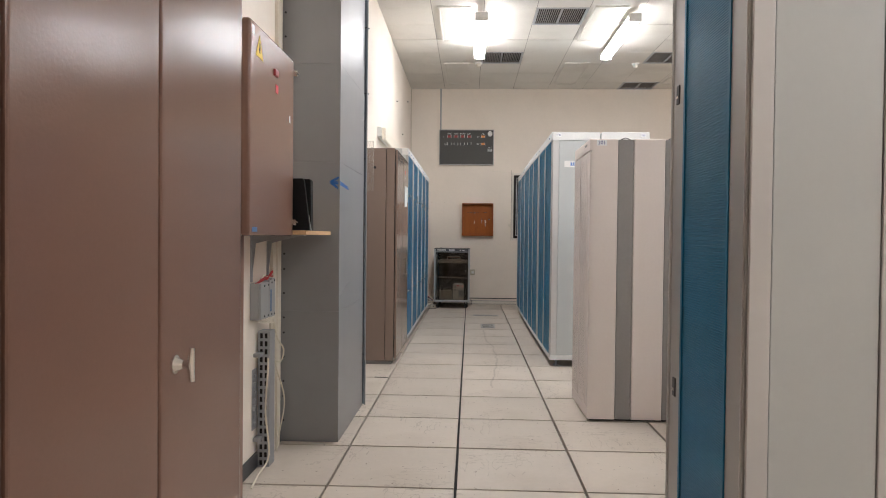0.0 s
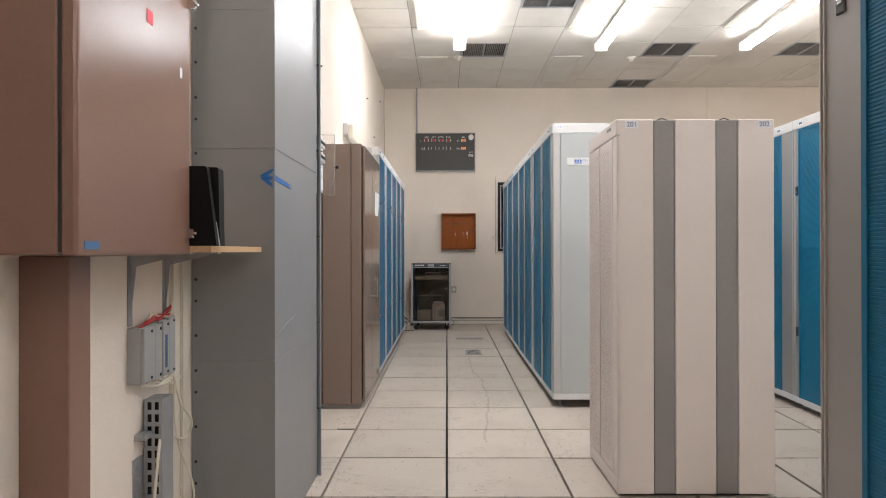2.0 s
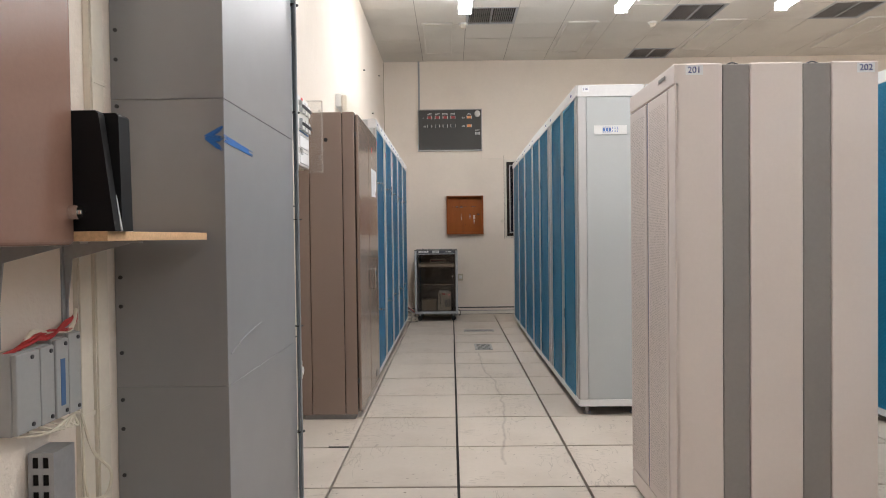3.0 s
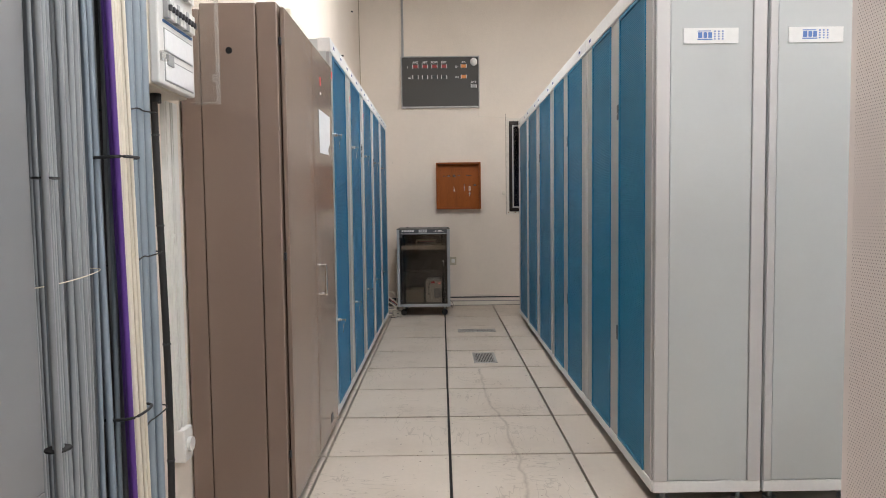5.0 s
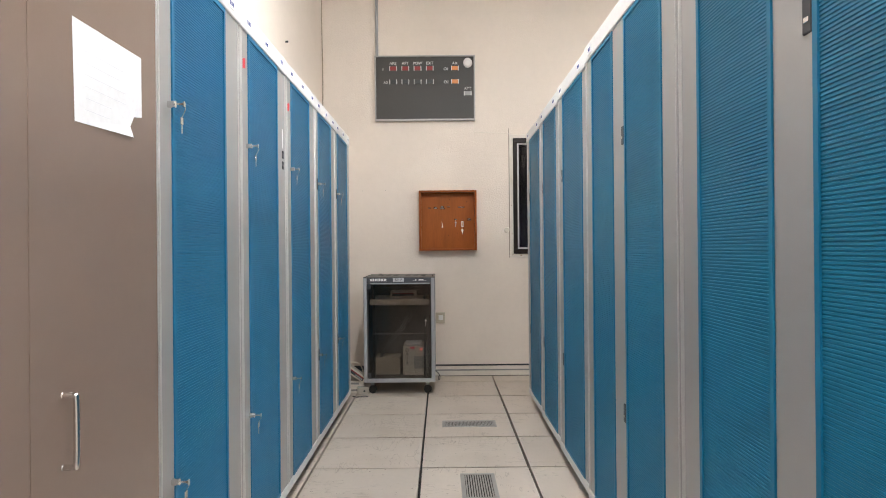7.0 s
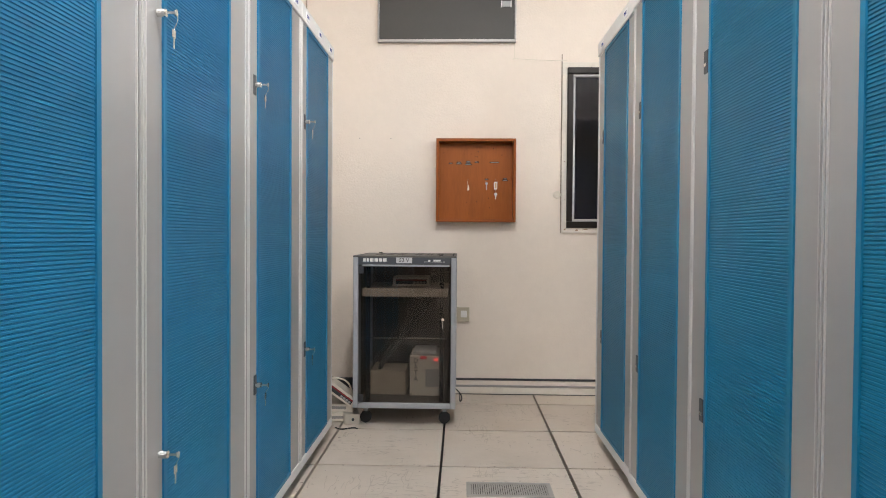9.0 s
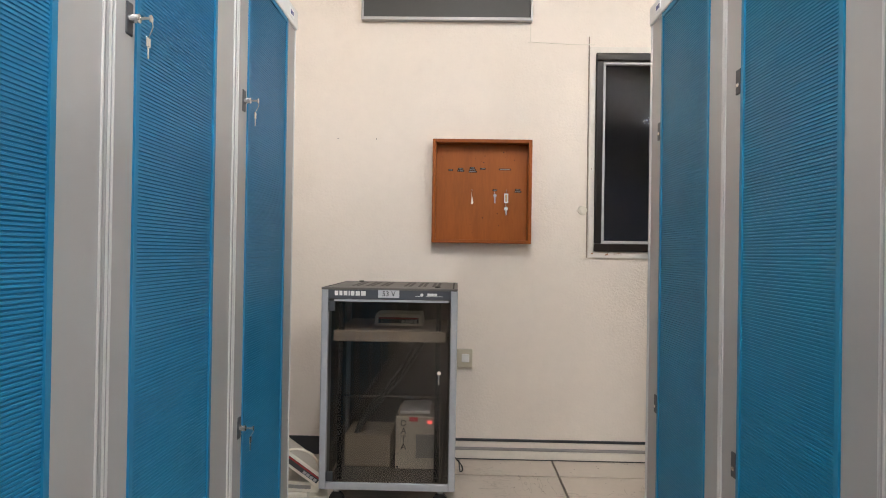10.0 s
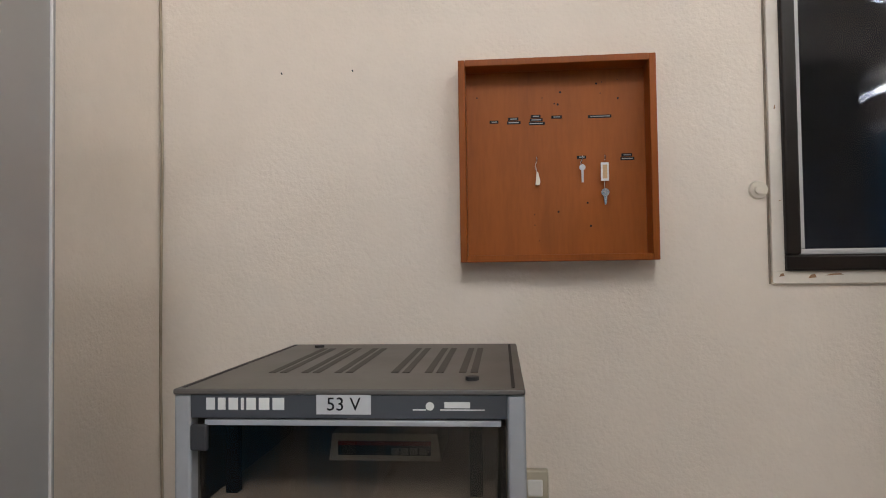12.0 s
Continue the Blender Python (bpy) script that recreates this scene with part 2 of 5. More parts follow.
# same diffuser, emission raised to brighten the west wall and right row
TUBE_AISLE = glow("boosted_lit_fluorescent_diffuser", (0.982, 0.985, 1.02), LAMP_AISLE)
LED = glow("red_led_digits", (1.0, 0.03, 0.02), 1.6)


def floor_material():
    """Worn marbled vinyl tiles: per-tile tone, scuffs, and one long dragged stain along the aisle."""
    m = shade("worn_beige_vinyl", (0.60, 0.525, 0.448), 0.42, vary=0.07, scale=2.2, grain=0.05, grain_scale=35, dirt=0.42, dirt_scale=1.9,
              dirt_color=(0.36, 0.29, 0.22), per_object=0.07, rough_vary=0.09)
    nt = m.node_tree
    nodes, links = nt.nodes, nt.links
    b = nodes["Principled BSDF"]
    source = b.inputs["Base Color"].links[0].from_socket
    geo = nodes.new("ShaderNodeNewGeometry")
    sep = nodes.new("ShaderNodeSeparateXYZ")
    links.new(geo.outputs["Position"], sep.inputs[0])

    def op(kind, a, c=0.0, d=0.0):
        n = nodes.new("ShaderNodeMath")
        n.operation = kind
        for k, v in enumerate((a, c, d)):
            if isinstance(v, (int, float)):
                n.inputs[k].default_value = v
            else:
                links.new(v, n.inputs[k])
        return n.outputs[0]

    def tex(scale, detail=4.0, stretch=(1, 1, 1)):
        mp = nodes.new("ShaderNodeMapping")
        mp.inputs["Scale"].default_value = stretch
        links.new(geo.outputs["Position"], mp.inputs["Vector"])
        n = nodes.new("ShaderNodeTexNoise")
        n.inputs["Scale"].default_value, n.inputs["Detail"].default_value = scale, detail
        links.new(mp.outputs["Vector"], n.inputs["Vector"])
        return n.outputs["Fac"]

    # the dragged stain: a thin wavering line along y
    line = op("ADD", op("MULTIPLY", op("SINE", op("MULTIPLY", sep.outputs["Y"], 2.1)), 0.045), 0.205)
    line = op("ADD", line, op("MULTIPLY", op("SUBTRACT", tex(3.5), 0.5), 0.10))
    off = op("ABSOLUTE", op("SUBTRACT", sep.outputs["X"], line))
    thin = op("SUBTRACT", 1.0, op("MINIMUM", op("DIVIDE", off, 0.013), 1.0))
    gate = op("MULTIPLY", op("GREATER_THAN", sep.outputs["Y"], 5.3), op("LESS_THAN", sep.outputs["Y"], 8.55))
    stain = op("MULTIPLY", op("MULTIPLY", thin, gate), op("MULTIPLY", tex(9.0), 0.8))
    # short scuffs: thin ridges of stretched noise
    ridge = op("SUBTRACT", 1.0, op("MINIMUM", op("MULTIPLY", op("ABSOLUTE", op("SUBTRACT", tex(5.5, 2.0, (1.0, 4.0, 1.0)), 0.5)), 55.0), 1.0))
    patch = op("GREATER_THAN", tex(2.1, 3.0), 0.56)
    ridge2 = op("SUBTRACT", 1.0, op("MINIMUM", op("MULTIPLY", op("ABSOLUTE", op("SUBTRACT", tex(4.5, 2.0, (4.0, 0.8, 1.0)), 0.47)), 60.0), 1.0))
    patch2 = op("GREATER_THAN", tex(1.7, 3.0, (1.3, 1.3, 1.3)), 0.56)
    scuff = op("MULTIPLY", op("MAXIMUM", op("MULTIPLY", ridge, patch), op("MULTIPLY", ridge2, patch2)), 0.36)
    specks = op("MULTIPLY", op("GREATER_THAN", tex(38.0, 2.0), 0.715), 0.7)
    total = op("MINIMUM", op("MAXIMUM", op("MAXIMUM", stain, scuff), specks), 0.9)
    mix = nodes.new("ShaderNodeMix")
    mix.data_type = "RGBA"
    links.new(total, mix.inputs["Factor"])
    links.new(source, mix.inputs[6])
    mix.inputs[7].default_value = (0.16, 0.115, 0.08, 1)
    links.new(mix.outputs[2], b.inputs["Base Color"])
    return m


GRIME = shade("dirty_caulk", (0.26, 0.21, 0.16), 0.8, vary=0.5, scale=9, grain=0.3, grain_scale=40)
VINYL = floor_material()

# ---------------------------------------------------------------- the room
LEFT, RIGHT, BACK, FAR, HIGH = -1.09, 8.0, -3.6, 11.9, 3.79
WX0, WX1, WZ0, WZ1 = 0.762, 1.95, 1.185, 2.255  # opening in the far wall

solid("wall_west", one(LEFT - 0.15, LEFT, BACK - 0.15, FAR + 0.15, -0.2, HIGH + 0.4), WALL, "cream painted plaster wall behind the cabinets", "wall", kind="structure")
solid("wall_east", one(RIGHT, RIGHT + 0.15, BACK - 0.15, FAR + 0.15, -0.2, HIGH + 0.4), WALL, "cream painted plaster wall", "wall", kind="structure")
solid("wall_south", one(LEFT, RIGHT, BACK - 0.15, BACK, -0.2, HIGH + 0.4), WALL, "cream painted plaster wall", "wall", kind="structure")
bm = bmesh.new()
box(bm, LEFT, WX0, FAR, FAR + 0.15, -0.2, HIGH + 0.4)
box(bm, WX1, RIGHT, FAR, FAR + 0.15, -0.2, HIGH + 0.4)
box(bm, WX0, WX1, FAR, FAR + 0.15, -0.2, WZ0)
box(bm, WX0, WX1, FAR, FAR + 0.15, WZ1, HIGH + 0.4)
solid("wall_north", bm, WALL, "cream textured plaster end wall with a window opening", "wall", kind="structure")
# neighbouring room behind the window, its darkness put into near-black wall colour
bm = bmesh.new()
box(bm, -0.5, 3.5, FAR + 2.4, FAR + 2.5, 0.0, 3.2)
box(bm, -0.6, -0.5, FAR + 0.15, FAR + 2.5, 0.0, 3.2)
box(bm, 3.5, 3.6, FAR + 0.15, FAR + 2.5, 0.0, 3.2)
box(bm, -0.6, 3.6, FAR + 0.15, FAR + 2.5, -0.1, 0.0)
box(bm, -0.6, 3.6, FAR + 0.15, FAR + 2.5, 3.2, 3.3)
solid("wall_dark_room", bm, WALL_DARK, "room behind the window, its lack of light coloured into near-black walls", "wall", kind="structure")

# ceiling: boards in a grid, vents left open, a near-black slab above as shade
GX, GY = -1.09, 11.38
VENTS = {(3, 6), (2, 3), (6, 3), (9, 3), (6, 0), (3, 12), (6, 9), (9, 9)}
bm = bmesh.new()
rng = random.Random(4)
for i in range(16):
    for j in range(-0, 27):
        x0, x1 = GX + 0.6 * i, min(GX + 0.6 * (i + 1), RIGHT)
        y1 = FAR if j == 0 else GY - 0.6 * (j - 1)
        y0 = GY - 0.6 * j
        if (i, j) in VENTS or x1 - x0 < 0.05:
            continue
        drop = rng.uniform(-0.003, 0.003)
        g = 0.004
        box(bm, x0 + g, x1 - g, y0 + g, y1 - g, HIGH + drop, HIGH + 0.02 + drop)
tagged(solid("ceiling", bm, CEILING), "off-white stained mineral fibre ceiling boards", "ceiling", kind="structure")
solid("ceiling_void", one(LEFT, RIGHT, BACK, FAR, HIGH + 0.3, HIGH + 0.4), VOID, "near-black slab standing in for the unlit void above the ceiling boards", "ceiling", kind="structure")
bm = bmesh.new()
for i in range(1, 16):
    box(bm, GX + 0.6 * i - 0.011, GX + 0.6 * i + 0.011, BACK, FAR, HIGH + 0.0045, HIGH + 0.03)
for j in range(26):
    box(bm, LEFT, RIGHT, GY - 0.6 * j - 0.011, GY - 0.6 * j + 0.011, HIGH + 0.0075, HIGH + 0.028)
solid("ceiling_grid", bm, shade("dingy_grid_metal", (0.30, 0.27, 0.23), 0.6), "dingy metal ceiling grid", "ceiling", kind="structure")


def ceiling_vent(i, j):
    x0, y1 = GX + 0.6 * i, (FAR if j == 0 else GY - 0.6 * (j - 1))
    depth = y1 - (GY - 0.6 * j)
    v = thing("ceiling_vent", pose(x0, y1 - depth, HIGH), "dark slatted air vent set in the ceiling", "vent", "ceiling vents")
    # near-black sheet stands in for the shade behind the slats
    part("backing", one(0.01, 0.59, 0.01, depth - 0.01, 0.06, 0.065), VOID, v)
    f = bmesh.new()
    for a in ((0.0, 0.6, 0.0, 0.03), (0.0, 0.6, depth - 0.03, depth), (0.0, 0.03, 0.03, depth - 0.03), (0.57, 0.6, 0.03, depth - 0.03), (0.29, 0.31, 0.03, depth - 0.03)):
        box(f, *a, -0.004, 0.012)
    part("frame", f, RACKGREY, v)
    slat = mesh_of("slat", one(-0.003, 0.003, 0.03, depth - 0.03, -0.002, 0.035), STRIP)
    for k in range(22):
        x = 0.045 + 0.0237 * k
        if abs(x - 0.3) > 0.014:
            s = new("slat", slat)
            s.parent = v
            s.matrix_basis = pose(x, 0, 0.004, 0, 28, 0)


for i, j in sorted(VENTS):
    ceiling_vent(i, j)


def ceiling_light(tube_glow):
    """Batten hung on two short rods under the ceiling, with a lit diffuser."""
    lamp = thing("ceiling_light", None, "lit white fluorescent batten hanging just under the ceiling", "ceiling light", "rows of ceiling lights")
    part("housing", one(-0.060, 0.060, -0.80, 0.80, -0.132, -0.085, 0.008), WHITE, lamp)
    d = bmesh.new()
    prof = [(math.sin(a) * 0.072, -0.134 - math.cos(a) * 0.052) for a in np.linspace(-1.57, 1.57, 9)]
    ring0 = [d.verts.new((x, -0.79, z)) for x, z in prof]
    ring1 = [d.verts.new((x, 0.79, z)) for x, z in prof]
    for k in range(len(prof) - 1):
        d.faces.new((ring0[k], ring0[k + 1], ring1[k + 1], ring1[k]))
    d.faces.new(ring0)
    d.faces.new(ring1[::-1])
    bmesh.ops.recalc_face_normals(d, faces=d.faces[:])
    part("diffuser", d, tube_glow, lamp, "glowing opal diffuser", smooth=False)
    for y in (-0.803, 0.803):
        part("end_cap", one(-0.074, 0.074, y - 0.010, y + 0.010, -0.188, -0.088, 0.006), WHITE, lamp, "white end cap")
    for y in (-0.5, 0.5):
        part("hanger", rod(bmesh.new(), (0, y, -0.092), (0, y, 0.02), 0.007, 8), ZINC, lamp)
    return lamp


aisle_lamp = ceiling_light(TUBE_AISLE)
aisle_lamp.matrix_basis = pose(0.08, 8.45, HIGH)
copy_thing(aisle_lamp, pose(0.08, 4.70, HIGH))
room_lamp = ceiling_light(TUBE)
room_lamp.matrix_basis = pose(1.80, 8.50, HIGH)
for x in (1.80, 3.55, 5.36):
    for y in (8.50, 4.75, 1.00, -2.55):
        if (x, y) not in ((1.80, 8.50), (1.80, -2.55)):
            copy_thing(room_lamp, pose(x, y, HIGH))


def blank_fixture():
    """Old recessed light troffer, unlit: a shallow frame and a flat panel."""
    p = thing("recessed_panel", None, "unlit old recessed light panel flush with the ceiling", "ceiling panel", "recessed ceiling panels")
    f = bmesh.new()
    for a in ((-0.19, 0.19, -0.66, -0.63), (-0.19, 0.19, 0.63, 0.66), (-0.19, -0.165, -0.63, 0.63), (0.165, 0.19, -0.63, 0.63)):
        box(f, *a, -0.022, -0.001, 0.004)
    part("frame", f, CEILING, p)
    part("panel", one(-0.165, 0.165, -0.63, 0.63, -0.010, -0.001), CEILING, p)
    return p


panel = blank_fixture()
panel.matrix_basis = pose(-0.23, 8.36, HIGH)
for x, y in ((-0.25, 10.77), (1.55, 8.36), (1.55, 10.77), (3.35, 8.36), (3.35, 10.77), (5.2, 10.77), (5.2, 8.36), (-0.25, 4.6), (1.55, 4.6)):
    copy_thing(panel, pose(x, y, HIGH))


def smoke_detector():
    s = thing("smoke_detector", None, "small white round smoke detector on the ceiling", "smoke detector", "smoke detectors")
    part("base", rod(bmesh.new(), (0, 0, 0), (0, 0, -0.022), 0.055, 20), WHITE, s)
    part("sensor", rod(bmesh.new(), (0, 0, -0.022), (0, 0, -0.062), 0.038, 20, 0.026), CREAM, s)
    return s


det = smoke_detector()
det.matrix_basis = pose(0.08, 10.14, HIGH)
for x in (2.42, 5.42):
    copy_thing(det, pose(x, 10.2, HIGH))

# ---------------------------------------------------------------- floor
TX, TY = -0.08, 8.6
solid("floor", one(LEFT, RIGHT, BACK, FAR, -0.14, -0.032), JOINT, "dark void under the raised floor tiles", "floor", kind="structure")
floor_top = thing("floor_tiles", None, "raised access floor of worn beige vinyl tiles with black joints", "floor", kind="structure")


# ---------------------------------------------------------------- blue telecom cabinets
def louvres(x0, x1, z0, z1, pitch=0.0080, deep=0.0020):
    """Panel of horizontal louvres with a flat rim; faces -y."""
    bm = bmesh.new()
    rim = 0.016
    rows = int((z1 - z0 - 2 * rim) / pitch)
    z = z0 + rim
    prev = None
    for k in range(rows):
        for y, dz in ((0.0, 0.0), (-deep, pitch * 0.22), (-deep * 0.85, pitch * 0.66), (0.0, pitch * 0.74)):
            cur = (bm.verts.new((x0 + rim, y, z + dz)), bm.verts.new((x1 - rim, y, z + dz)))
            if prev:
                bm.faces.new((prev[0], prev[1], cur[1], cur[0]))
            prev = cur
        z += pitch
    top = (bm.verts.new((x0 + rim, 0, z1 - rim)), bm.verts.new((x1 - rim, 0, z1 - rim)))
    bm.faces.new((prev[0], prev[1], top[1], top[0]))
    box(bm, x0, x0 + rim, -0.006, 0.004, z0, z1)
    box(bm, x1 - rim, x1, -0.006, 0.004, z0, z1)
    box(bm, x0 + rim, x1 - rim, -0.006, 0.004, z0, z0 + rim)
    box(bm, x0 + rim, x1 - rim, -0.006, 0.004, z1 - rim, z1)
    bmesh.ops.recalc_face_normals(bm, faces=[f for f in bm.faces if len(f.verts) == 4 and abs(f.normal.z) < 2])
    return bm


def latch_plate(cab, x, z):
    p = part("lock_plate", one(x - 0.016, x + 0.016, -0.006, 0.004, z - 0.034, z + 0.034, 0.003), DARK, cab, "black recessed latch")
    part("latch", one(x - 0.008, x + 0.008, -0.008, -0.006, z - 0.014, z - 0.004, 0.001), STEEL, p)


def key_lock(cab, x, z, plate_too, key_way=1):
    if plate_too:
        part("lock_plate", one(x - 0.014, x + 0.014, -0.005, 0.004, z - 0.034, z + 0.034, 0.003), DARK, cab, "black lock plate")
    lk = part("lock", rod(bmesh.new(), (x, -0.004, z), (x, -0.024, z), 0.0095, 14), STEEL, cab, "steel lock barrel")
    b = bmesh.new()
    box(b, x - 0.002, x + 0.002, -0.046, -0.026, z - 0.003, z + 0.003)
    rod(b, (x, -0.046, z), (x, -0.049, z), 0.008, 12)
    part("key", b, STEEL, lk, "key left in the lock")
    h = bmesh.new()
    box(h, x + 0.012, x + 0.030, -0.034, -0.032, z - 0.052, z - 0.032, 0.001)
    box(h, x + 0.018, x + 0.023, -0.034, -0.032, z - 0.076, z - 0.050)
    tube(h, bend([(x + 0.022, -0.032, z - 0.032), (x + 0.014, -0.045, z - 0.012), (x + 0.004, -0.046, z)], 4), 0.0012, 5)
    part("spare_key", h, STEEL, lk, "spare key hanging from its ring")


def blue_cabinet(width, panels, height, foot, depth, label, group, locks=(), keys=(), tags_at=(), paint=None, deep=0.0020):
    """Louvred cabinet. Its front faces -y; x runs along the row from 0 to width."""
    cab = thing("telecom_cabinet", None, label, "cabinet", group)
    part("body", one(0.004, width - 0.004, 0.014, depth, foot, height - 0.006, 0.002), PALE, cab, "pale grey cabinet carcass")
    z0, z1 = foot + 0.045, height - 0.075
    edges = [0.0] + [v for p in panels for v in p] + [width]
    for a, b in zip(edges[0::2], edges[1::2]):
        part("stile", one(a + (0.003 if a == 0 else 0.0005), b - (0.003 if b == width else 0.0005), -0.002, 0.014, z0, z1, 0.002), ALU, cab, "satin grey metal stile")
    for x in (0.010, 0.024, width - 0.016):
        part("bead", one(x, x + 0.004, -0.006, 0.0, z0, z1, 0.001), BEAD, cab, "raised bead along the stile")
    for a, b in panels:
        part("louvre_panel", louvres(a, b, z0, z1, deep=deep), paint or BLUE2, cab, "blue panel of fine horizontal louvres")
    part("top_rail", one(0.001, width - 0.001, -0.010, 0.06, height - 0.075, height, 0.006), WHITE_RAIL, cab, "white top rail")
    part("bottom_rail", one(0.001, width - 0.001, -0.006, 0.06, foot, foot + 0.045, 0.004), WHITE_RAIL, cab, "white bottom rail")
    for x in (0.06, width - 0.06):
        for y in (0.06, depth - 0.06):
            f = bmesh.new()
            rod(f, (x, y, 0.0), (x, y, 0.014), 0.026, 14)
            rod(f, (x, y, 0.014), (x, y, foot + 0.002), 0.011, 10)
            part("foot", f, ZINC, cab, "screw foot")
    for x, z in locks:
        latch_plate(cab, x, z)
    for x, z, p in keys:
        key_lock(cab, x, z, p)
    for x in tags_at:
        tag = part("tag", one(x - 0.03, x + 0.03, -0.0125, -0.009, height - 0.055, height - 0.022), PAPER, cab, "small white paper tag")
        b = bmesh.new()
        for k in range(3):
            box(b, x - 0.02 + 0.015 * k, x - 0.011 + 0.015 * k, -0.0135, -0.0125, height - 0.046, height - 0.031)
        part("print", b, NAVY, tag)
    return cab


def sticker(cab, x, z, w=0.028, h=0.045):
    b = bmesh.new()
    plate(b, [(x - w / 2, z - h / 2), (x + w / 2, z - h / 2 + 0.006), (x + w / 2, z + h / 2), (x - w / 2, z + h / 2 - 0.008)], -0.004, -0.002)
    part("sticker", b, RED, cab, "small red sticker")


LROW = "row of blue cabinets along the wall"
LCAB = "tall cabinet with blue louvred front, white rails, keys in its locks"
for k in range(5):
    dark = k >= 3
    cab = blue_cabinet(0.727, [(0.112, 0.568) if k < 4 else (0.118, 0.592)], 2.12, 0.055, 0.37, LCAB, LROW, paint=BLUE, keys=[(0.085, 1.61, dark), (0.092, 0.583, dark)], tags_at=(0.10, 0.36, 0.62))
    if k < 3:
        sticker(cab, 0.062, 1.93 - 0.01 * k)
    if k == 1:
        for z in (1.66, 1.61):
            part("switch_button", one(0.655, 0.68, -0.006, 0.0, z - 0.018, z + 0.018, 0.002), DARK, cab, "small black push button")
        part("warning_tag", one(0.66, 0.675, -0.0035, -0.0022, 1.69, 1.78), PAPER, cab, "narrow printed tag")
    cab.matrix_basis = pose(-0.70, 7.235 + 0.727 * k, 0, 0, 0, 90)

RROW = "double row of blue cabinets across the aisle"
RCAB = "tall single-door cabinet with blue louvred front and black latches"
RCAB2 = "tall two-door cabinet with blue louvred front and black latches"
rx = 0.718
for y_far, width, panels, locks in (
        (10.82, 0.745, [(0.150, 0.624)], [(0.130, 1.615), (0.130, 0.585)]),
        (10.075, 0.735, [(0.13, 0.60)], [(0.112, 1.615), (0.112, 0.585)]),
        (9.34, 0.76, [(0.14, 0.645)], [(0.118, 1.615), (0.118, 0.59)]),
        (8.58, 1.19, [(0.125, 0.48), (0.64, 1.05)], [(0.62, 1.625), (0.62, 0.60)]),
        (7.39, 1.18, [(0.14, 0.53), (0.68, 1.07)], [(0.662, 1.632), (0.662, 0.605)])):
    for back in (False, True):
        cab = blue_cabinet(width, panels, 2.13, 0.06, 0.425, RCAB if width < 1 else RCAB2, RROW, locks=locks, tags_at=(0.12, width - 0.15))
        if back:
            cab.matrix_basis = pose(rx + 0.86 + max(0.0, 0.010 * (y_far - 8.6)), y_far - width, 0, 0, 0, 90)
        else:
            cab.matrix_basis = pose(rx + max(0.0, 0.010 * (y_far - 8.6)), y_far, 0, 0, 0, -90)
        if y_far == 7.39:
            e = width - 0.0 if not back else 0.0
            sgn = 1 if not back else -1
            # end cladding: posts, a pale panel and a printed sign
            inner = 0.370 if not back else 0.391
            for y0, y1 in ((0.002, 0.055), (inner + 0.003, 0.424)):
                part("corner_post", one(min(e, e + sgn * 0.012), max(e, e + sgn * 0.012), y0, y1, 0.105, 2.055, 0.003), POST, cab, "light grey corner post")
            part("end_panel", one(min(e, e + sgn * 0.007), max(e, e + sgn * 0.007), 0.058, inner, 0.108, 2.052, 0.002), PALE, cab, "pale green-grey end panel")
            part("end_rail", one(min(e, e + sgn * 0.010), max(e, e + sgn * 0.010), 0.0, 0.424, 2.055, 2.13, 0.003), WHITE_RAIL, cab, "white rail over the end panel")
            part("end_rail", one(min(e, e + sgn * 0.010), max(e, e + sgn * 0.010), 0.0, 0.424, 0.06, 0.105, 0.003), WHITE_RAIL, cab, "white rail under the end panel")
            s = e + sgn * 0.007
            side = lambda d: (min(s, s + sgn * d), max(s, s + sgn * d))
            yc = 0.210 if not back else 0.250
            sign = part("sign", one(*side(0.003), yc - 0.1045, yc + 0.1045, 1.812, 1.870), WHITE, cab, "white printed sign with a blue mark")
            d0, d1 = side(0.0038)
            mk = bmesh.new()
            flip = 1 if not back else -1
            near = lambda u: yc + flip * u
            for u0, u1, z0, z1 in ((-0.052, 0.005, 1.825, 1.829), (-0.052, 0.0, 1.857, 1.860), (-0.050, -0.034, 1.832, 1.854), (-0.029, -0.016, 1.832, 1.854), (-0.011, 0.003, 1.832, 1.854)):
                box(mk, d0, d1, min(near(u0), near(u1)), max(near(u0), near(u1)), z0, z1)
            part("mark", mk, SIGNBLUE, sign, "blue mark")
            dots = bmesh.new()
            for a in range(3):
                for b in range(4):
                    u = 0.014 + 0.015 * a
                    box(dots, d0, d1, near(u) - 0.003, near(u) + 0.003, 1.826 + 0.0095 * b, 1.831 + 0.0095 * b)
            part("dots", dots, SIGNBLUE, sign, "grid of dots")
            tag = part("number_tag", one(min(e + sgn * 0.010, e + sgn * 0.0125), max(e + sgn * 0.010, e + sgn * 0.0125), 0.03, 0.075, 2.085, 2.118), PAPER, cab, "small paper number tag")
            letters("number", "2 01" if not back else "2 02", 0.021, NAVY, tag, pose(e + sgn * 0.0132, 0.0525, 2.101, 0, 0, 90 if not back else -90))

NROW = "blue cabinets beside the entrance"
cab = blue_cabinet(0.69, [(0.151, 0.564)], 2.18, 0.06, 0.40, RCAB, NROW, paint=BLUE, locks=[(0.084, 1.684), (0.088, 0.632)], tags_at=(0.15,))
cab.matrix_basis = pose(0.722, 2.66, 0, 0, 0, -90)
e = 0.69
for y0, y1 in ((0.002, 0.060), (0.350, 0.40)):
    part("corner_post", one(e, e + 0.012, y0, y1, 0.105, 2.10, 0.003), POST, cab, "light grey corner post")
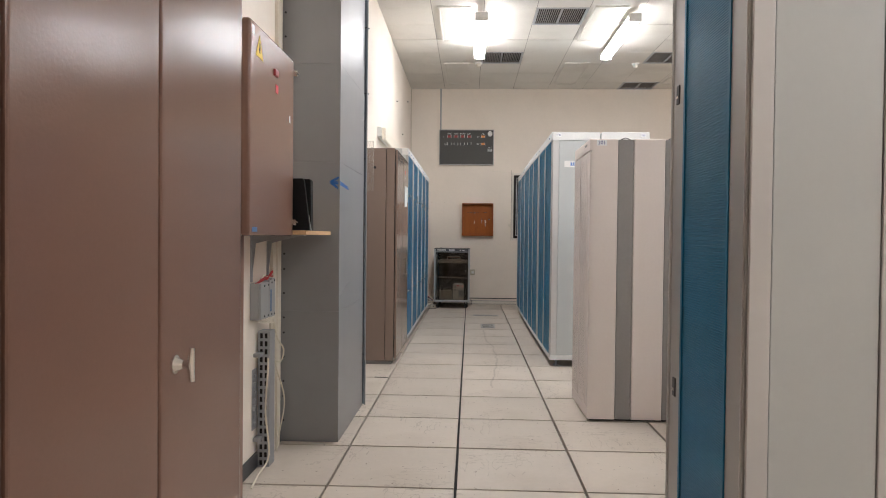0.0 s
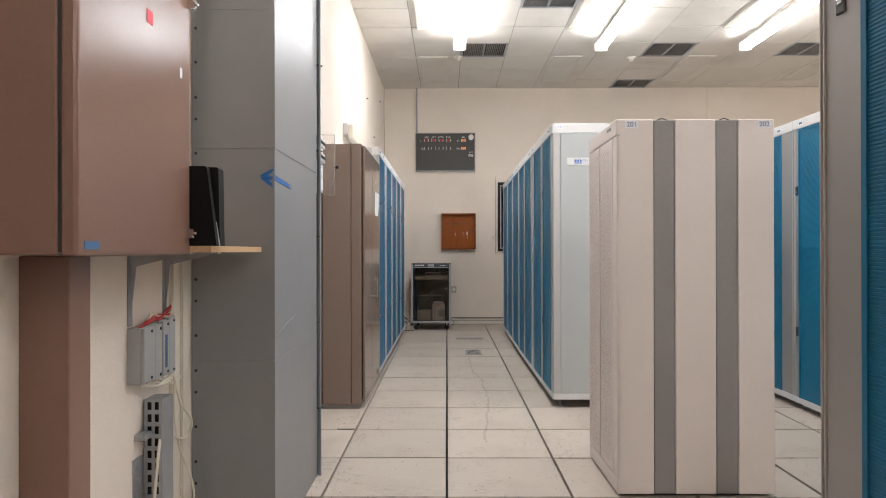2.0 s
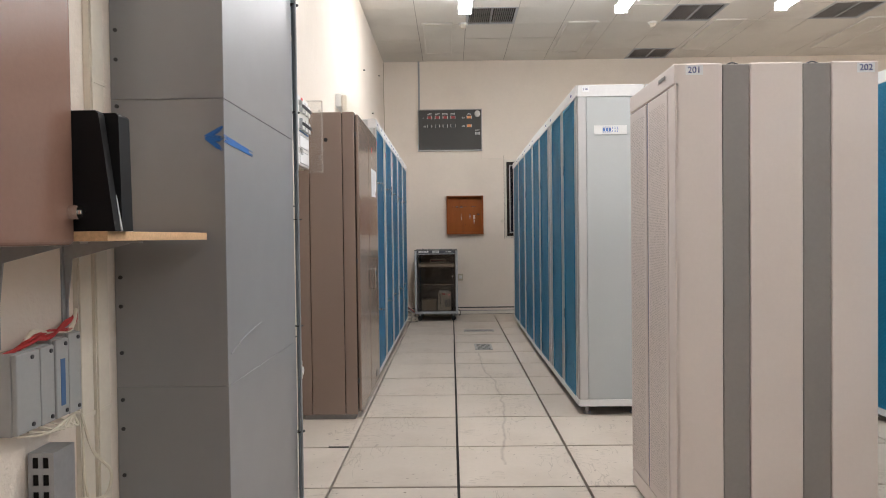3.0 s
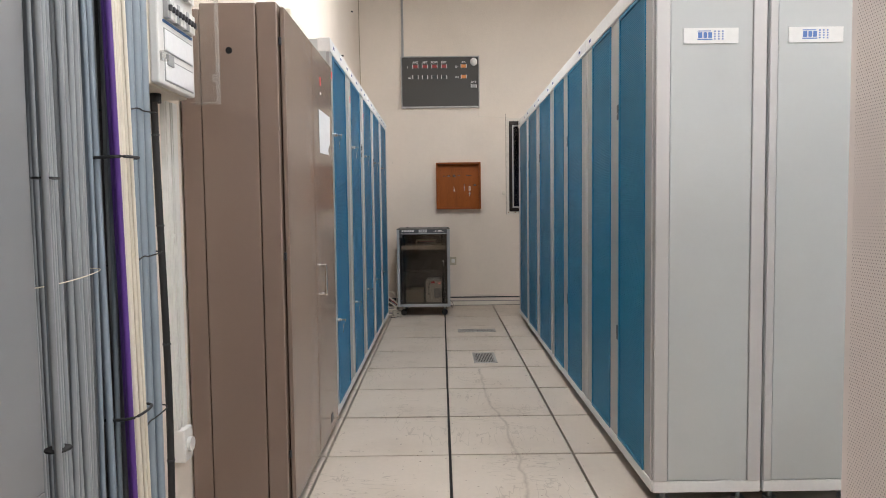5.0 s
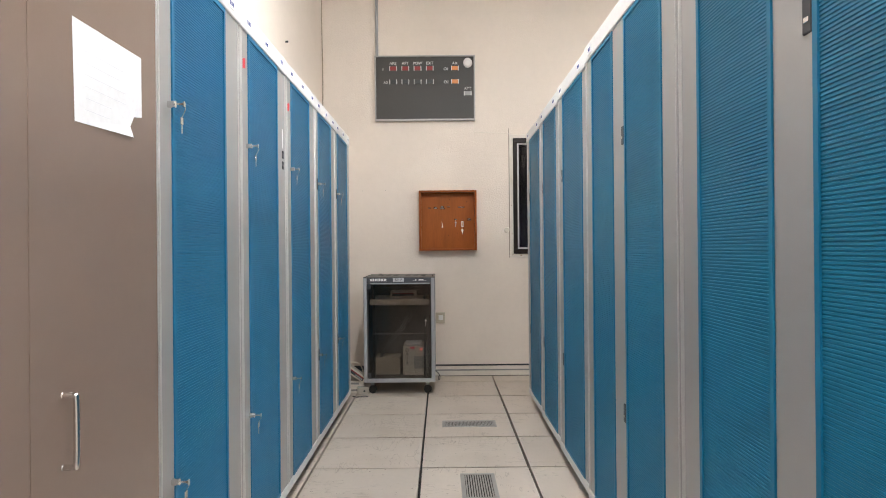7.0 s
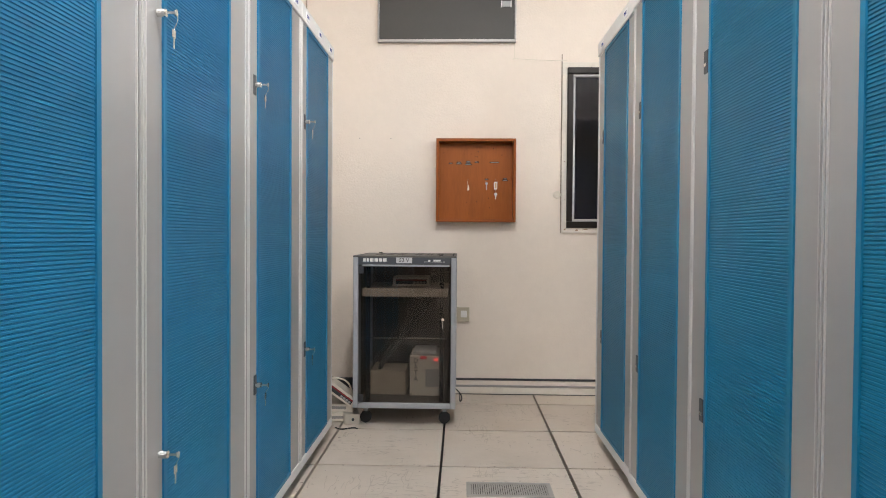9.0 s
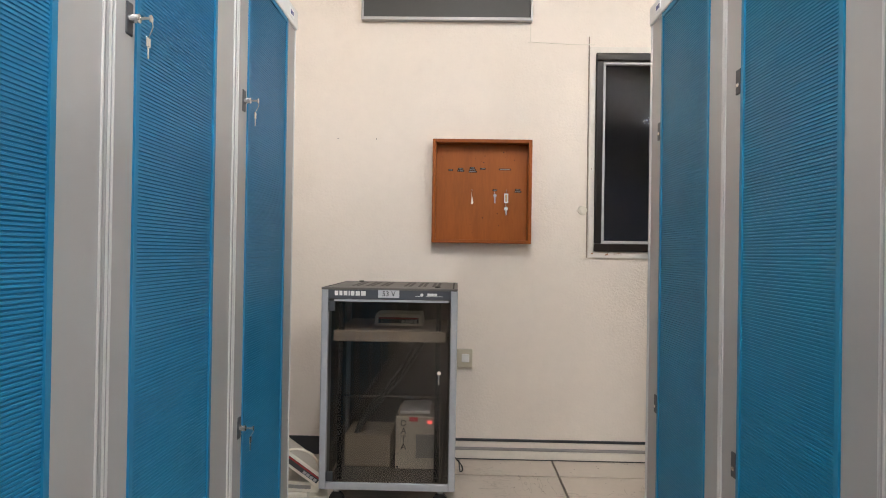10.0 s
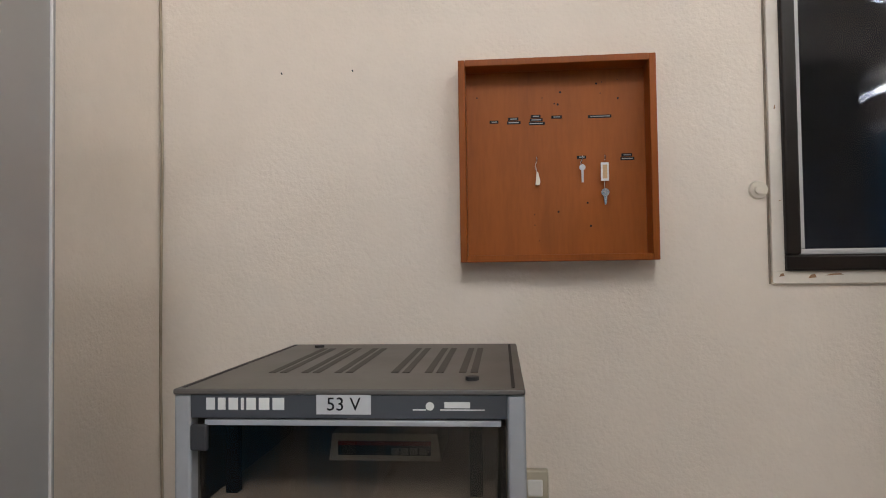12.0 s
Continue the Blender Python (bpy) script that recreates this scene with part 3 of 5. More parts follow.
part("end_panel", one(e, e + 0.007, 0.063, 0.347, 0.108, 2.10, 0.002), PALE, cab, "pale grey end panel")
part("end_rail", one(e, e + 0.010, 0.0, 0.40, 2.10, 2.18, 0.003), WHITE_RAIL, cab, "white rail over the end panel")
part("end_rail", one(e, e + 0.010, 0.0, 0.40, 0.06, 0.105, 0.003), WHITE_RAIL, cab, "white rail under the end panel")
cab = blue_cabinet(0.69, [(0.151, 0.564)], 2.18, 0.06, 0.40, RCAB, NROW, paint=BLUE, locks=[(0.084, 1.684), (0.088, 0.632)], tags_at=(0.15,))
cab.matrix_basis = pose(1.532, 1.97, 0, 0, 0, 90)
part("end_panel", one(-0.007, 0.0, 0.052, 0.398, 0.108, 2.10, 0.002), PALE, cab, "pale grey end panel")

FROW = "blue cabinets in the next aisle"
far_first = blue_cabinet(0.70, [(0.07, 0.52)], 2.14, 0.045, 0.42, RCAB, FROW, locks=[(0.045, 1.612), (0.045, 0.572)], tags_at=(0.12, 0.5), deep=0.0014)
far_first.matrix_basis = pose(2.52, 6.21, 0, 0, 0, -90)
for k in range(-6, 6):
    if k == 0:
        continue
    copy_thing(far_first, pose(2.52, 6.21 - 0.70 * k, 0, 0, 0, -90))


# ---------------------------------------------------------------- beige cabinet pair with grey strips
def beige_cabinet():
    c = thing("beige_cabinet", pose(0.735, 4.40, 0), "beige painted equipment cabinet with two grey strips, numbered 201 and 202", "cabinet")
    W, D, H = 0.748, 0.61, 1.80
    part("body", one(0.012, W - 0.012, 0.016, D, 0.03, H - 0.012, 0.004), BEIGE, c)
    part("plinth", one(0.02, W - 0.02, 0.03, D - 0.02, 0.0, 0.03), JOINT, c, "dark recessed plinth")
    for a, b in ((0.0, 0.175), (0.275, 0.471), (0.575, W)):
        part("front_panel", one(a + 0.001, b - 0.001, 0.0, 0.018, 0.012, H, 0.006, 3), BEIGE, c, "beige front panel")
    for a, b in ((0.176, 0.274), (0.472, 0.574)):
        part("strip", one(a, b, 0.004, 0.018, 0.014, H - 0.004, 0.003), STRIP, c, "grey vertical strip")
    # side with cap, two punched doors and a skirting
    part("side_cap", one(-0.004, 0.012, 0.0, D, H - 0.075, H, 0.005, 3), BEIGE, c, "beige cap over the side doors")
    part("side_skirt", one(-0.002, 0.012, 0.0, D, 0.014, 0.085, 0.004), BEIGE, c)
    part("side_post", one(-0.002, 0.012, 0.0, 0.078, 0.088, H - 0.078, 0.003), BEIGE, c)
    # shade in the door seams, laid in as dark strips
    part("seam", one(0.004, 0.013, 0.078, 0.086, 0.088, H - 0.078), STRIP, c, "dark strip standing in for the shaded seam beside the door")
    part("seam", one(0.004, 0.013, 0.0, D, H - 0.081, H - 0.074), STRIP, c, "dark strip standing in for the shaded seam over the doors")
    part("gap_strip", one(0.002, 0.012, 0.342, 0.362, 0.088, H - 0.078), shade("blue_grey_gap", (0.13, 0.14, 0.22), 0.5), c, "blue-grey gap between the doors")
    hole = shade("punched_hole", (0.40, 0.345, 0.31), 0.8)
    for a, b in ((0.086, 0.340), (0.364, D - 0.002)):
        door = part("side_door", one(-0.003, 0.012, a, b, 0.090, H - 0.080, 0.004, 3), BEIGE, c, "beige side door of punched sheet")
        h = []
        faces = []
        step = 0.0075
        z = 0.13
        row = 0
        while z < H - 0.12:
            y = a + 0.022 + (step / 2 if row % 2 else 0)
            while y < b - 0.02:
                n = len(h)
                h += [(-0.0036, y - 0.0018, z), (-0.0036, y, z - 0.0018), (-0.0036, y + 0.0018, z), (-0.0036, y, z + 0.0018)]
                faces.append((n, n + 1, n + 2, n + 3))
                y += step
            z += step * 0.87
            row += 1
        me = bpy.data.meshes.new("perforation")
        me.from_pydata(h, [], faces)
        me.materials.append(hole)
        p = new("perforation", me)
        p.parent = door
        tagged(p, kind="stuff")
    part("maker_plate", one(-0.0065, -0.004, 0.10, 0.18, H - 0.035, H - 0.022), STRIP, c, "small grey name plate")
    for x, num in ((0.07, "201"), (0.700, "202")):
        t = part("number_label", one(x - 0.032, x + 0.032, -0.0015, 0.0, H - 0.043, H - 0.008), PAPER, c, "white number label")
        letters("number", num, 0.033, NAVY, t, pose(x, -0.002, H - 0.026))
    for x in (0.23, 0.53):
        part("cable_loop", tube(bmesh.new(), bend([(x - 0.05, 0.05, H - 0.012), (x, 0.05, H + 0.012), (x + 0.05, 0.05, H - 0.012)]), 0.003), DARK, c, "thin cable lying on the top")
    return c


beige_cabinet()


# ---------------------------------------------------------------- brown cabinets by the entrance
def brown_cupboard(y0, leaves, handle_on):
    length = sum(leaves)
    c = thing("steel_cupboard", pose(-0.685, y0, 0, 0, 0, 90), "brown enamelled steel cupboard with a chrome handle", "cupboard", "brown steel cupboards")
    part("body", one(0.002, length - 0.002, 0.020, 0.403, 0.05, 2.02, 0.004), CUPBOARD, c)
    part("plinth", one(0.01, length - 0.01, 0.04, 0.395, 0.0, 0.05), DARK, c)
    x = 0.0
    for k, w in enumerate(leaves):
        d = part("door", one(x + 0.004, x + w - (0.004 if k < len(leaves) - 1 else 0.0), 0.0, 0.019, 0.06, 2.0, 0.006, 3), CUPBOARD, c, "brown enamelled door leaf")
        if k == handle_on:
            hx, hz = x + 0.068, 0.872
            b = bmesh.new()
            rod(b, (hx, 0.0, hz), (hx, -0.005, hz), 0.021, 24)
            rod(b, (hx, -0.005, hz), (hx, -0.022, hz), 0.017, 24, 0.009)
            rod(b, (hx, -0.022, hz), (hx, -0.036, hz), 0.009, 20)
            part("handle_boss", b, STEEL, d, "chrome handle boss")
            g = bmesh.new()
            rod(g, (hx, -0.038, hz - 0.002), (hx, -0.041, hz + 0.038), 0.0085, 16, 0.006)
            rod(g, (hx, -0.038, hz + 0.002), (hx, -0.041, hz - 0.038), 0.0085, 16, 0.0065)
            part("handle", g, STEEL, d, "chrome T-shaped handle")
        x += w
    return c


brown_cupboard(1.065, [0.473, 0.502], 1)
brown_cupboard(0.06, [0.5, 0.5], 1)
brown_cupboard(-0.95, [0.5, 0.5], 1)


# ---------------------------------------------------------------- brown enclosure on the wall
def wall_enclosure():
    c = thing("wall_enclosure", pose(LEFT + 0.008, 2.635, 0), "brown hammered steel switch enclosure fixed to the wall", "electrical box")
    y0, y1, z0, z1 = 0.0, 0.627, 1.162, 1.990
    part("body", one(-0.008, 0.175, y0 + 0.004, y1 - 0.004, z0 + 0.003, z1 - 0.003, 0.008, 3), BROWN, c)
    part("gasket", one(0.175, 0.183, y0 + 0.010, y1 - 0.010, z0 + 0.010, z1 - 0.010), DARK, c)
    lid = part("door", one(0.183, 0.22, y0, y1, z0, z1, 0.012, 4), BROWN, c, "brown door with rounded edges")
    for z in (1.228, 1.925):
        b = rod(bmesh.new(), (0.219, y1 - 0.018, z), (0.240, y1 - 0.018, z), 0.015, 18)
        box(b, 0.240, 0.248, y1 - 0.030, y1 - 0.006, z - 0.004, z + 0.004, 0.002)
        part("lock", b, STEEL, lid, "chrome quarter-turn lock")
    b = bmesh.new()
    v = [b.verts.new(p) for p in ((0.2215, 0.065, 1.865), (0.2215, 0.155, 1.860), (0.2215, 0.110, 1.950))]
    b.faces.new(v)
    w = [b.verts.new((0.219, p.co.y, p.co.z)) for p in v]
    for i in range(3):
        b.faces.new((v[(i + 1) % 3], v[i], w[i], w[(i + 1) % 3]))
    part("warning_sticker", b, YELLOW, lid, "yellow triangular warning sticker")
    bolt = bmesh.new()
    box(bolt, 0.2215, 0.2225, 0.105, 0.115, 1.880, 1.920)
    box(bolt, 0.2215, 0.2225, 0.098, 0.112, 1.890, 1.900)
    part("bolt_mark", bolt, BLACK, lid)
    part("lamp", one(0.219, 0.231, 0.295, 0.345, 1.840, 1.870, 0.005), REDLENS, lid, "dark red indicator")
    part("sticker", one(0.2195, 0.2213, 0.330, 0.365, 1.775, 1.810), RED, lid, "small red sticker")
    part("name_plate", one(0.2195, 0.2215, 0.030, 0.090, 1.178, 1.196), LABELBLUE, lid, "small blue plate")
    part("mark", one(0.2195, 0.2210, 0.545, 0.560, 1.685, 1.715), PAPER, lid, "torn white mark")
    part("torn_label", one(0.2195, 0.2208, 0.020, 0.050, 1.935, 1.97), PAPER, lid, "torn white label")
    return c


wall_enclosure()
bm = bmesh.new()
box(bm, LEFT, -0.970, 2.795, 2.893, 0.0, 1.163, 0.004)
solid("steel_column", bm, BROWN, "brown steel cable column under the wall enclosure", "column")


# ---------------------------------------------------------------- shelf with binders
def shelf():
    s = thing("wall_shelf", None, "raw chipboard shelf on two steel brackets", "shelf")
    part("board", one(LEFT + 0.002, -0.800, 3.266, 3.815, 1.170, 1.190, 0.001), CHIP, s, "raw chipboard with a pale edge")
    for y in (3.34, 3.60):
        b = bmesh.new()
        box(b, LEFT + 0.001, LEFT + 0.005, y - 0.014, y + 0.014, 0.935, 1.169)
        box(b, LEFT + 0.001, LEFT + 0.20, y - 0.014, y + 0.014, 1.164, 1.169)
        v = [b.verts.new(p) for p in ((LEFT + 0.005, y - 0.002, 0.955), (LEFT + 0.024, y - 0.002, 1.125), (LEFT + 0.18, y - 0.002, 1.165), (LEFT + 0.005, y - 0.002, 1.165))]
        w = [b.verts.new((p.co.x, y + 0.002, p.co.z)) for p in v]
        b.faces.new(v)
        b.faces.new(w[::-1])
        for i in range(4):
            b.faces.new((v[(i + 1) % 4], v[i], w[i], w[(i + 1) % 4]))
        bmesh.ops.recalc_face_normals(b, faces=b.faces[:])
        part("bracket", b, ZINC, s, "pressed steel bracket")


shelf()


def box_file(x, y, thick, slant, high):
    f = thing("box_file", pose(x, y, 1.190), "black card box file standing on the shelf", "box file", "box files")
    b = bmesh.new()
    plate(b, [(-0.22, 0.0), (0.0, 0.0), (-slant, high - 0.006), (-slant - 0.006, high), (-0.22, high)], 0.0, thick)
    part("case", b, BLACK, f)
    part("spine_edge", one(-0.2205, -0.218, -0.0008, thick, 0.0, high), DARK, f)
    return f


leaning = box_file(-0.785, 3.268, 0.024, 0.030, 0.246)
bm = bmesh.new()
plate(bm, [(-0.06, 0.0), (0.002, 0.0), (-0.010, 0.075), (-0.030, 0.09)], 0.0265, 0.0285)
part("papers", bm, PAPER, leaning, "white papers sticking out")
box_file(-0.786, 3.300, 0.046, 0.004, 0.246)
solid("paper_box", one(-0.862, -0.826, 3.40, 3.43, 1.1902, 1.232, 0.002), PAPER, "small white carton on the shelf", "carton")

# ---------------------------------------------------------------- sheet metal shaft
shaft = thing("duct_shaft", None, "grey sheet metal cable shaft rising to the ceiling", "duct")
SX, SY0, SY1 = -0.757, 3.852, 4.69
for z0, z1, o in ((0.0005, 0.74, 0.0), (0.741, 1.58, 0.0010), (1.581, 2.13, 0.0), (2.131, 3.02, 0.0014), (3.021, HIGH - 0.004, 0.0)):
    part("sheet", one(LEFT + 0.002, SX - o, SY0 + o, SY1, z0 - 0.0005, z1, 0.0012, 1), DUCT, shaft, "grey sheet metal panel")
rivet = mesh_of("rivet", rod(bmesh.new(), (0, 0.001, 0), (0, -0.003, 0), 0.006, 8), DARK)
for k in range(30):
    r = new("rivet", rivet)
    r.parent = shaft
    r.matrix_basis = pose(LEFT + 0.020, SY0, 0.12 + 0.12 * k + 0.02 * math.sin(k * 2.1))
# hand-drawn arrow over the edge, brushed in streaks
pen = random.Random(5)


def brush(bm, p, q, width, front, back, count=9):
    p, q = Vector(p), Vector(q)
    along = q - p
    side = Vector((-along.y, along.x)).normalized()
    for k in range(count):
        o = ((k + 0.5) / count - 0.5) * width
        a = p + along * pen.uniform(-0.04, 0.10) + side * o
        c = q - along * pen.uniform(-0.02, 0.22) + side * (o * pen.uniform(0.75, 1.0))
        w = side * (width / count * pen.uniform(0.40, 0.66))
        plate(bm, [tuple(a - w), tuple(c - w * 0.7), tuple(c + w * 0.7), tuple(a + w)], front - 0.00008 * k, back)


bm = bmesh.new()
brush(bm, (-0.812, 1.467), (SX - 0.003, 1.497), 0.014, SY0 - 0.0004, SY0 + 0.0012)
brush(bm, (-0.810, 1.468), (SX - 0.006, 1.430), 0.015, SY0 - 0.0014, SY0 + 0.0012)
brush(bm, (-0.806, 1.466), (SX - 0.003, 1.462), 0.020, SY0 - 0.0024, SY0 + 0.0012)
part("arrow", bm, INK, shaft, "blue hand-painted arrow")
bm = bmesh.new()
brush(bm, (-SY0 - 0.004, 1.464), (-4.13, 1.452), 0.021, -0.0004, 0.0012)
part("arrow_tail", bm, INK, shaft, "tail of the blue arrow", m=pose(SX, 0, 0) @ Matrix(((0, -1, 0, 0), (-1, 0, 0, 0), (0, 0, 1, 0), (0, 0, 0, 1))))
bm = bmesh.new()
tube(bm, bend([(SX + 0.0005, 3.88, 0.83), (SX + 0.002, 4.02, 0.865), (SX + 0.0005, 4.2, 0.885)]), 0.0018)
part("dent", bm, DUCT, shaft, "bright crease in the sheet")

# ---------------------------------------------------------------- small electrics beside the shaft
def trunking(y0, y1, d, z0, z1, paint, label):
    t = thing("trunking", None, label, "trunking", "wall trunking")
    part("channel", one(LEFT, LEFT + d - 0.005, y0, y1, z0, z1, 0.001), paint, t)
    part("cover", one(LEFT + d - 0.0048, LEFT + d, y0 + 0.003, y1 - 0.003, z0, z1, 0.002), paint, t, "clip-on cover")
    for k in range(int((z1 - z0) / 0.45)):
        z = z0 + 0.25 + 0.45 * k
        part("clip", one(LEFT + d - 0.001, LEFT + d + 0.002, y0, y1, z, z + 0.012, 0.001), paint, t)


trunking(3.64, 3.702, 0.018, 0.0, 1.17, CREAM, "cream cable trunking fixed to the wall")
trunking(3.712, 3.775, 0.024, 0.0, 3.7, CREAM, "tall cream cable trunking fixed to the wall")

for y0, y1, z0, z1, d in ((3.325, 3.412, 0.750, 0.930, 0.055), (3.418, 3.474, 0.746, 0.930, 0.05), (3.478, 3.532, 0.746, 0.938, 0.05), (3.538, 3.596, 0.742, 0.945, 0.045)):
    t = thing("terminal_box", pose(LEFT, 0, 0), "grey terminal box screwed to the wall", "terminal box", "terminal boxes")
    part("case", one(0.0, d - 0.012, y0, y1, z0, z1, 0.003), GREYBOX, t)
    cv = part("cover", one(d - 0.0115, d, y0 + 0.002, y1 - 0.002, z0 + 0.002, z1 - 0.002, 0.003), GREYBOX, t, "grey cover")
    for z in (z0 + 0.015, z1 - 0.015):
        part("screw", rod(bmesh.new(), (d, (y0 + y1) / 2 + 0.012, z), (d + 0.003, (y0 + y1) / 2 + 0.012, z), 0.005, 8), DARK, cv)
    if 3.47 < y0 < 3.48:
        part("label", one(d, d + 0.001, y0 + 0.018, y1 - 0.018, z0 + 0.03, z1 - 0.05), LABELBLUE, cv, "blue handwritten label")
rng = random.Random(8)
w = thing("wire_bundle", None, "loose red and white wires over the terminal boxes", "wires")
for k in range(6):
    o = rng.uniform(-0.006, 0.006)
    part("wire", tube(bmesh.new(), bend([(LEFT + 0.03 + o, 3.33 + 0.012 * k, 0.928), (LEFT + 0.042 - o, 3.40 + o, 0.944 + 0.005 * k), (LEFT + 0.036 + o, 3.47, 0.952 - 1.5 * o), (LEFT + 0.044 - o, 3.54, 0.962 + 2 * o), (LEFT + 0.028, 3.605, 0.972 + 0.005 * k)]), 0.0042), REDWIRE if k < 4 else CABLEWHITE, w)
for k in range(5):
    part("wire", tube(bmesh.new(), bend([(LEFT + 0.03, 3.36 + 0.04 * k, 0.742), (LEFT + 0.04, 3.46 + 0.03 * k, 0.722 - 0.004 * k), (LEFT + 0.03, 3.58, 0.735), (LEFT + 0.025, 3.62, 0.725)]), 0.003), CABLEWHITE, w)
solid("white_cable", tube(bmesh.new(), bend([(LEFT + 0.03, 3.615, 0.725), (LEFT + 0.045, 3.64, 0.62), (LEFT + 0.065, 3.69, 0.55), (LEFT + 0.055, 3.68, 0.49), (LEFT + 0.045, 3.62, 0.50), (LEFT + 0.045, 3.58, 0.52)]), 0.0042), CABLEWHITE, "white cable hanging in a loop", "cable")
solid("white_cable", tube(bmesh.new(), bend([(LEFT + 0.03, 3.62, 0.71), (LEFT + 0.035, 3.63, 0.5), (LEFT + 0.065, 3.71, 0.28), (LEFT + 0.05, 3.67, 0.1), (LEFT + 0.04, 3.65, 0.006)]), 0.004), CABLEWHITE, "white cable running down to the floor", "cable")
solid("white_cable", tube(bmesh.new(), bend([(LEFT + 0.05, 3.46, 0.56), (LEFT + 0.075, 3.38, 0.5), (LEFT + 0.07, 3.36, 0.3), (LEFT + 0.085, 3.37, 0.08), (LEFT + 0.06, 3.28, 0.012), (LEFT + 0.08, 3.12, 0.008)]), 0.005), CABLEWHITE, "white cable curling on the floor", "cable")


def slotted_channel():
    s = thing("slotted_channel", None, "upright zinc slotted steel channel fixed to the wall", "steel channel")
    x0, x1, y0, y1, z1 = -1.082, -1.022, 3.43, 3.515, 0.68
    b = bmesh.new()
    box(b, x0, x1, y1 - 0.003, y1, 0.0, z1)
    box(b, x1 - 0.003, x1, y0, y1 - 0.003, 0.0, z1)
    box(b, x0, x1, y0, y1, z1, z1 + 0.003)
    # punched flange: strips and bridges round the slots
    for a, c in ((x0, x0 + 0.010), (x0 + 0.024, x1 - 0.026), (x1 - 0.012, x1 - 0.003)):
        box(b, a, c, y0, y0 + 0.003, 0.0, z1)
    n = 17
    for k in range(n + 1):
        z = k * z1 / n
        box(b, x0 + 0.010, x0 + 0.024, y0, y0 + 0.003, max(z - 0.007, 0), min(z + 0.007, z1))
        box(b, x1 - 0.026, x1 - 0.012, y0, y0 + 0.003, max(z - 0.007, 0), min(z + 0.007, z1))
    part("channel", b, ZINC, s)
    # black sheet behind the slots gives the channel's inner shade
    part("inside", one(x0 + 0.002, x1 - 0.004, y0 + 0.012, y0 + 0.014, 0.0, z1 - 0.002), JOINT, s, "black sheet standing in for the shaded inside")
    b = bmesh.new()
    box(b, LEFT + 0.001, LEFT + 0.004, 3.36, 3.43, 0.20, 0.50)
    for k in range(7):
        box(b, LEFT + 0.004, LEFT + 0.012, 3.375, 3.40, 0.215 + 0.04 * k, 0.235 + 0.04 * k)
    part("back_plate", b, ZINC, s, "slotted back plate")
    for z in (0.14, 0.56):
        part("clamp", one(LEFT + 0.001, x0 + 0.03, 3.375, 3.43, z, z + 0.02, 0.003), ZINC, s)


slotted_channel()

# ---------------------------------------------------------------- riser cables past the shaft
rng = random.Random(12)


def riser(name, label, jackets, spots, wob, r0, r1, lean=0.0):
    t = thing(name, None, label, "cables")
    for k, (x, y) in enumerate(spots):
        r = rng.uniform(r0, r1)
        ph, amp = rng.uniform(0, 6), rng.uniform(0.3, 1.0) * wob
        f = 0.8 + 0.35 * (k % 5)
        pts = [(x + 0.5 * amp * math.sin(z * 1.7 + ph * 2), y + lean * (1.5 - z) + amp * (math.sin(z * f + ph) + 0.35 * math.sin(z * 4.1 + 3 * ph)), z) for z in np.linspace(-0.03, HIGH + 0.05, 25)]
        part("cable", tube(bmesh.new(), pts, r), jackets[k % len(jackets)], t, smooth=True)
    return t


grey = riser("cable_riser", "thick bundle of grey cables running up the wall", [CABLEGREY, CABLEGREY, CABLEBLUE],
             [(-0.80 - 0.055 * (k % 3) - rng.uniform(0, 0.02) - 0.0016 * k, 4.712 + 0.0090 * k) for k in range(42)], 0.010, 0.0045, 0.0095)
edge_layer = riser("cable_riser", "few grey cables tied along the edge of the shaft", [CABLEGREY, CABLEBLUE],
                   [(-0.742 - 0.006 * (k % 2) - 0.004 * k, 4.706 + 0.010 * k) for k in range(5)], 0.003, 0.005, 0.007)
for z in (0.35, 0.80, 1.25, 1.70, 2.15, 2.6):
    part("tie", rod(bmesh.new(), (-0.752, 4.722, z - 0.0015), (-0.752, 4.722, z + 0.0015), 0.021, 12), RUBBER, edge_layer, "dark tie wrap")
back_layer = riser("cable_riser", "loose grey cables behind the bundle on the wall", [CABLEGREY, CABLEBLUE],
                   [(-0.955 - rng.uniform(0, 0.035), 5.075 + 0.0135 * k) for k in range(25)], 0.010, 0.005, 0.010)
for z in (1.07, 2.1, 0.25):
    part("tie", tube(bmesh.new(), bend([(-0.90, 4.70, z), (-0.785, 4.705, z), (-0.81, 4.9, z - 0.004), (-0.86, 5.09, z), (-0.95, 5.09, z)]), 0.0012), CABLEWHITE, grey, "white tie wire")
ivory = riser("cable_riser", "slack bundle of purple and ivory cables tied to the wall", [CABLEWHITE], [(-0.93 + rng.uniform(-0.012, 0.012), 5.335 + 0.011 * k) for k in range(6)], 0.006, 0.006, 0.0085, 0.03)
for k in range(2):
    pts = [(-0.925 - 0.012 * k, 5.307 + 0.010 * k + 0.03 * (1.5 - z) + 0.008 * math.sin(z * 1.3 + 0.5 * k), z) for z in np.linspace(-0.03, HIGH + 0.05, 15)]
    part("cable", tube(bmesh.new(), pts, 0.0085), CABLEPURPLE, ivory, "purple cable", smooth=True)
for z in (0.66, 1.33, 2.2):
    o = 0.03 * (1.5 - z)
    part("tie", tube(bmesh.new(), bend([(-0.98, 5.290 + o, z), (-0.908, 5.297 + o, z + 0.004), (-0.908, 5.400 + o, z + 0.008), (-0.98, 5.405 + o, z + 0.008)]), 0.004), RUBBER, ivory, "black tie wrap")
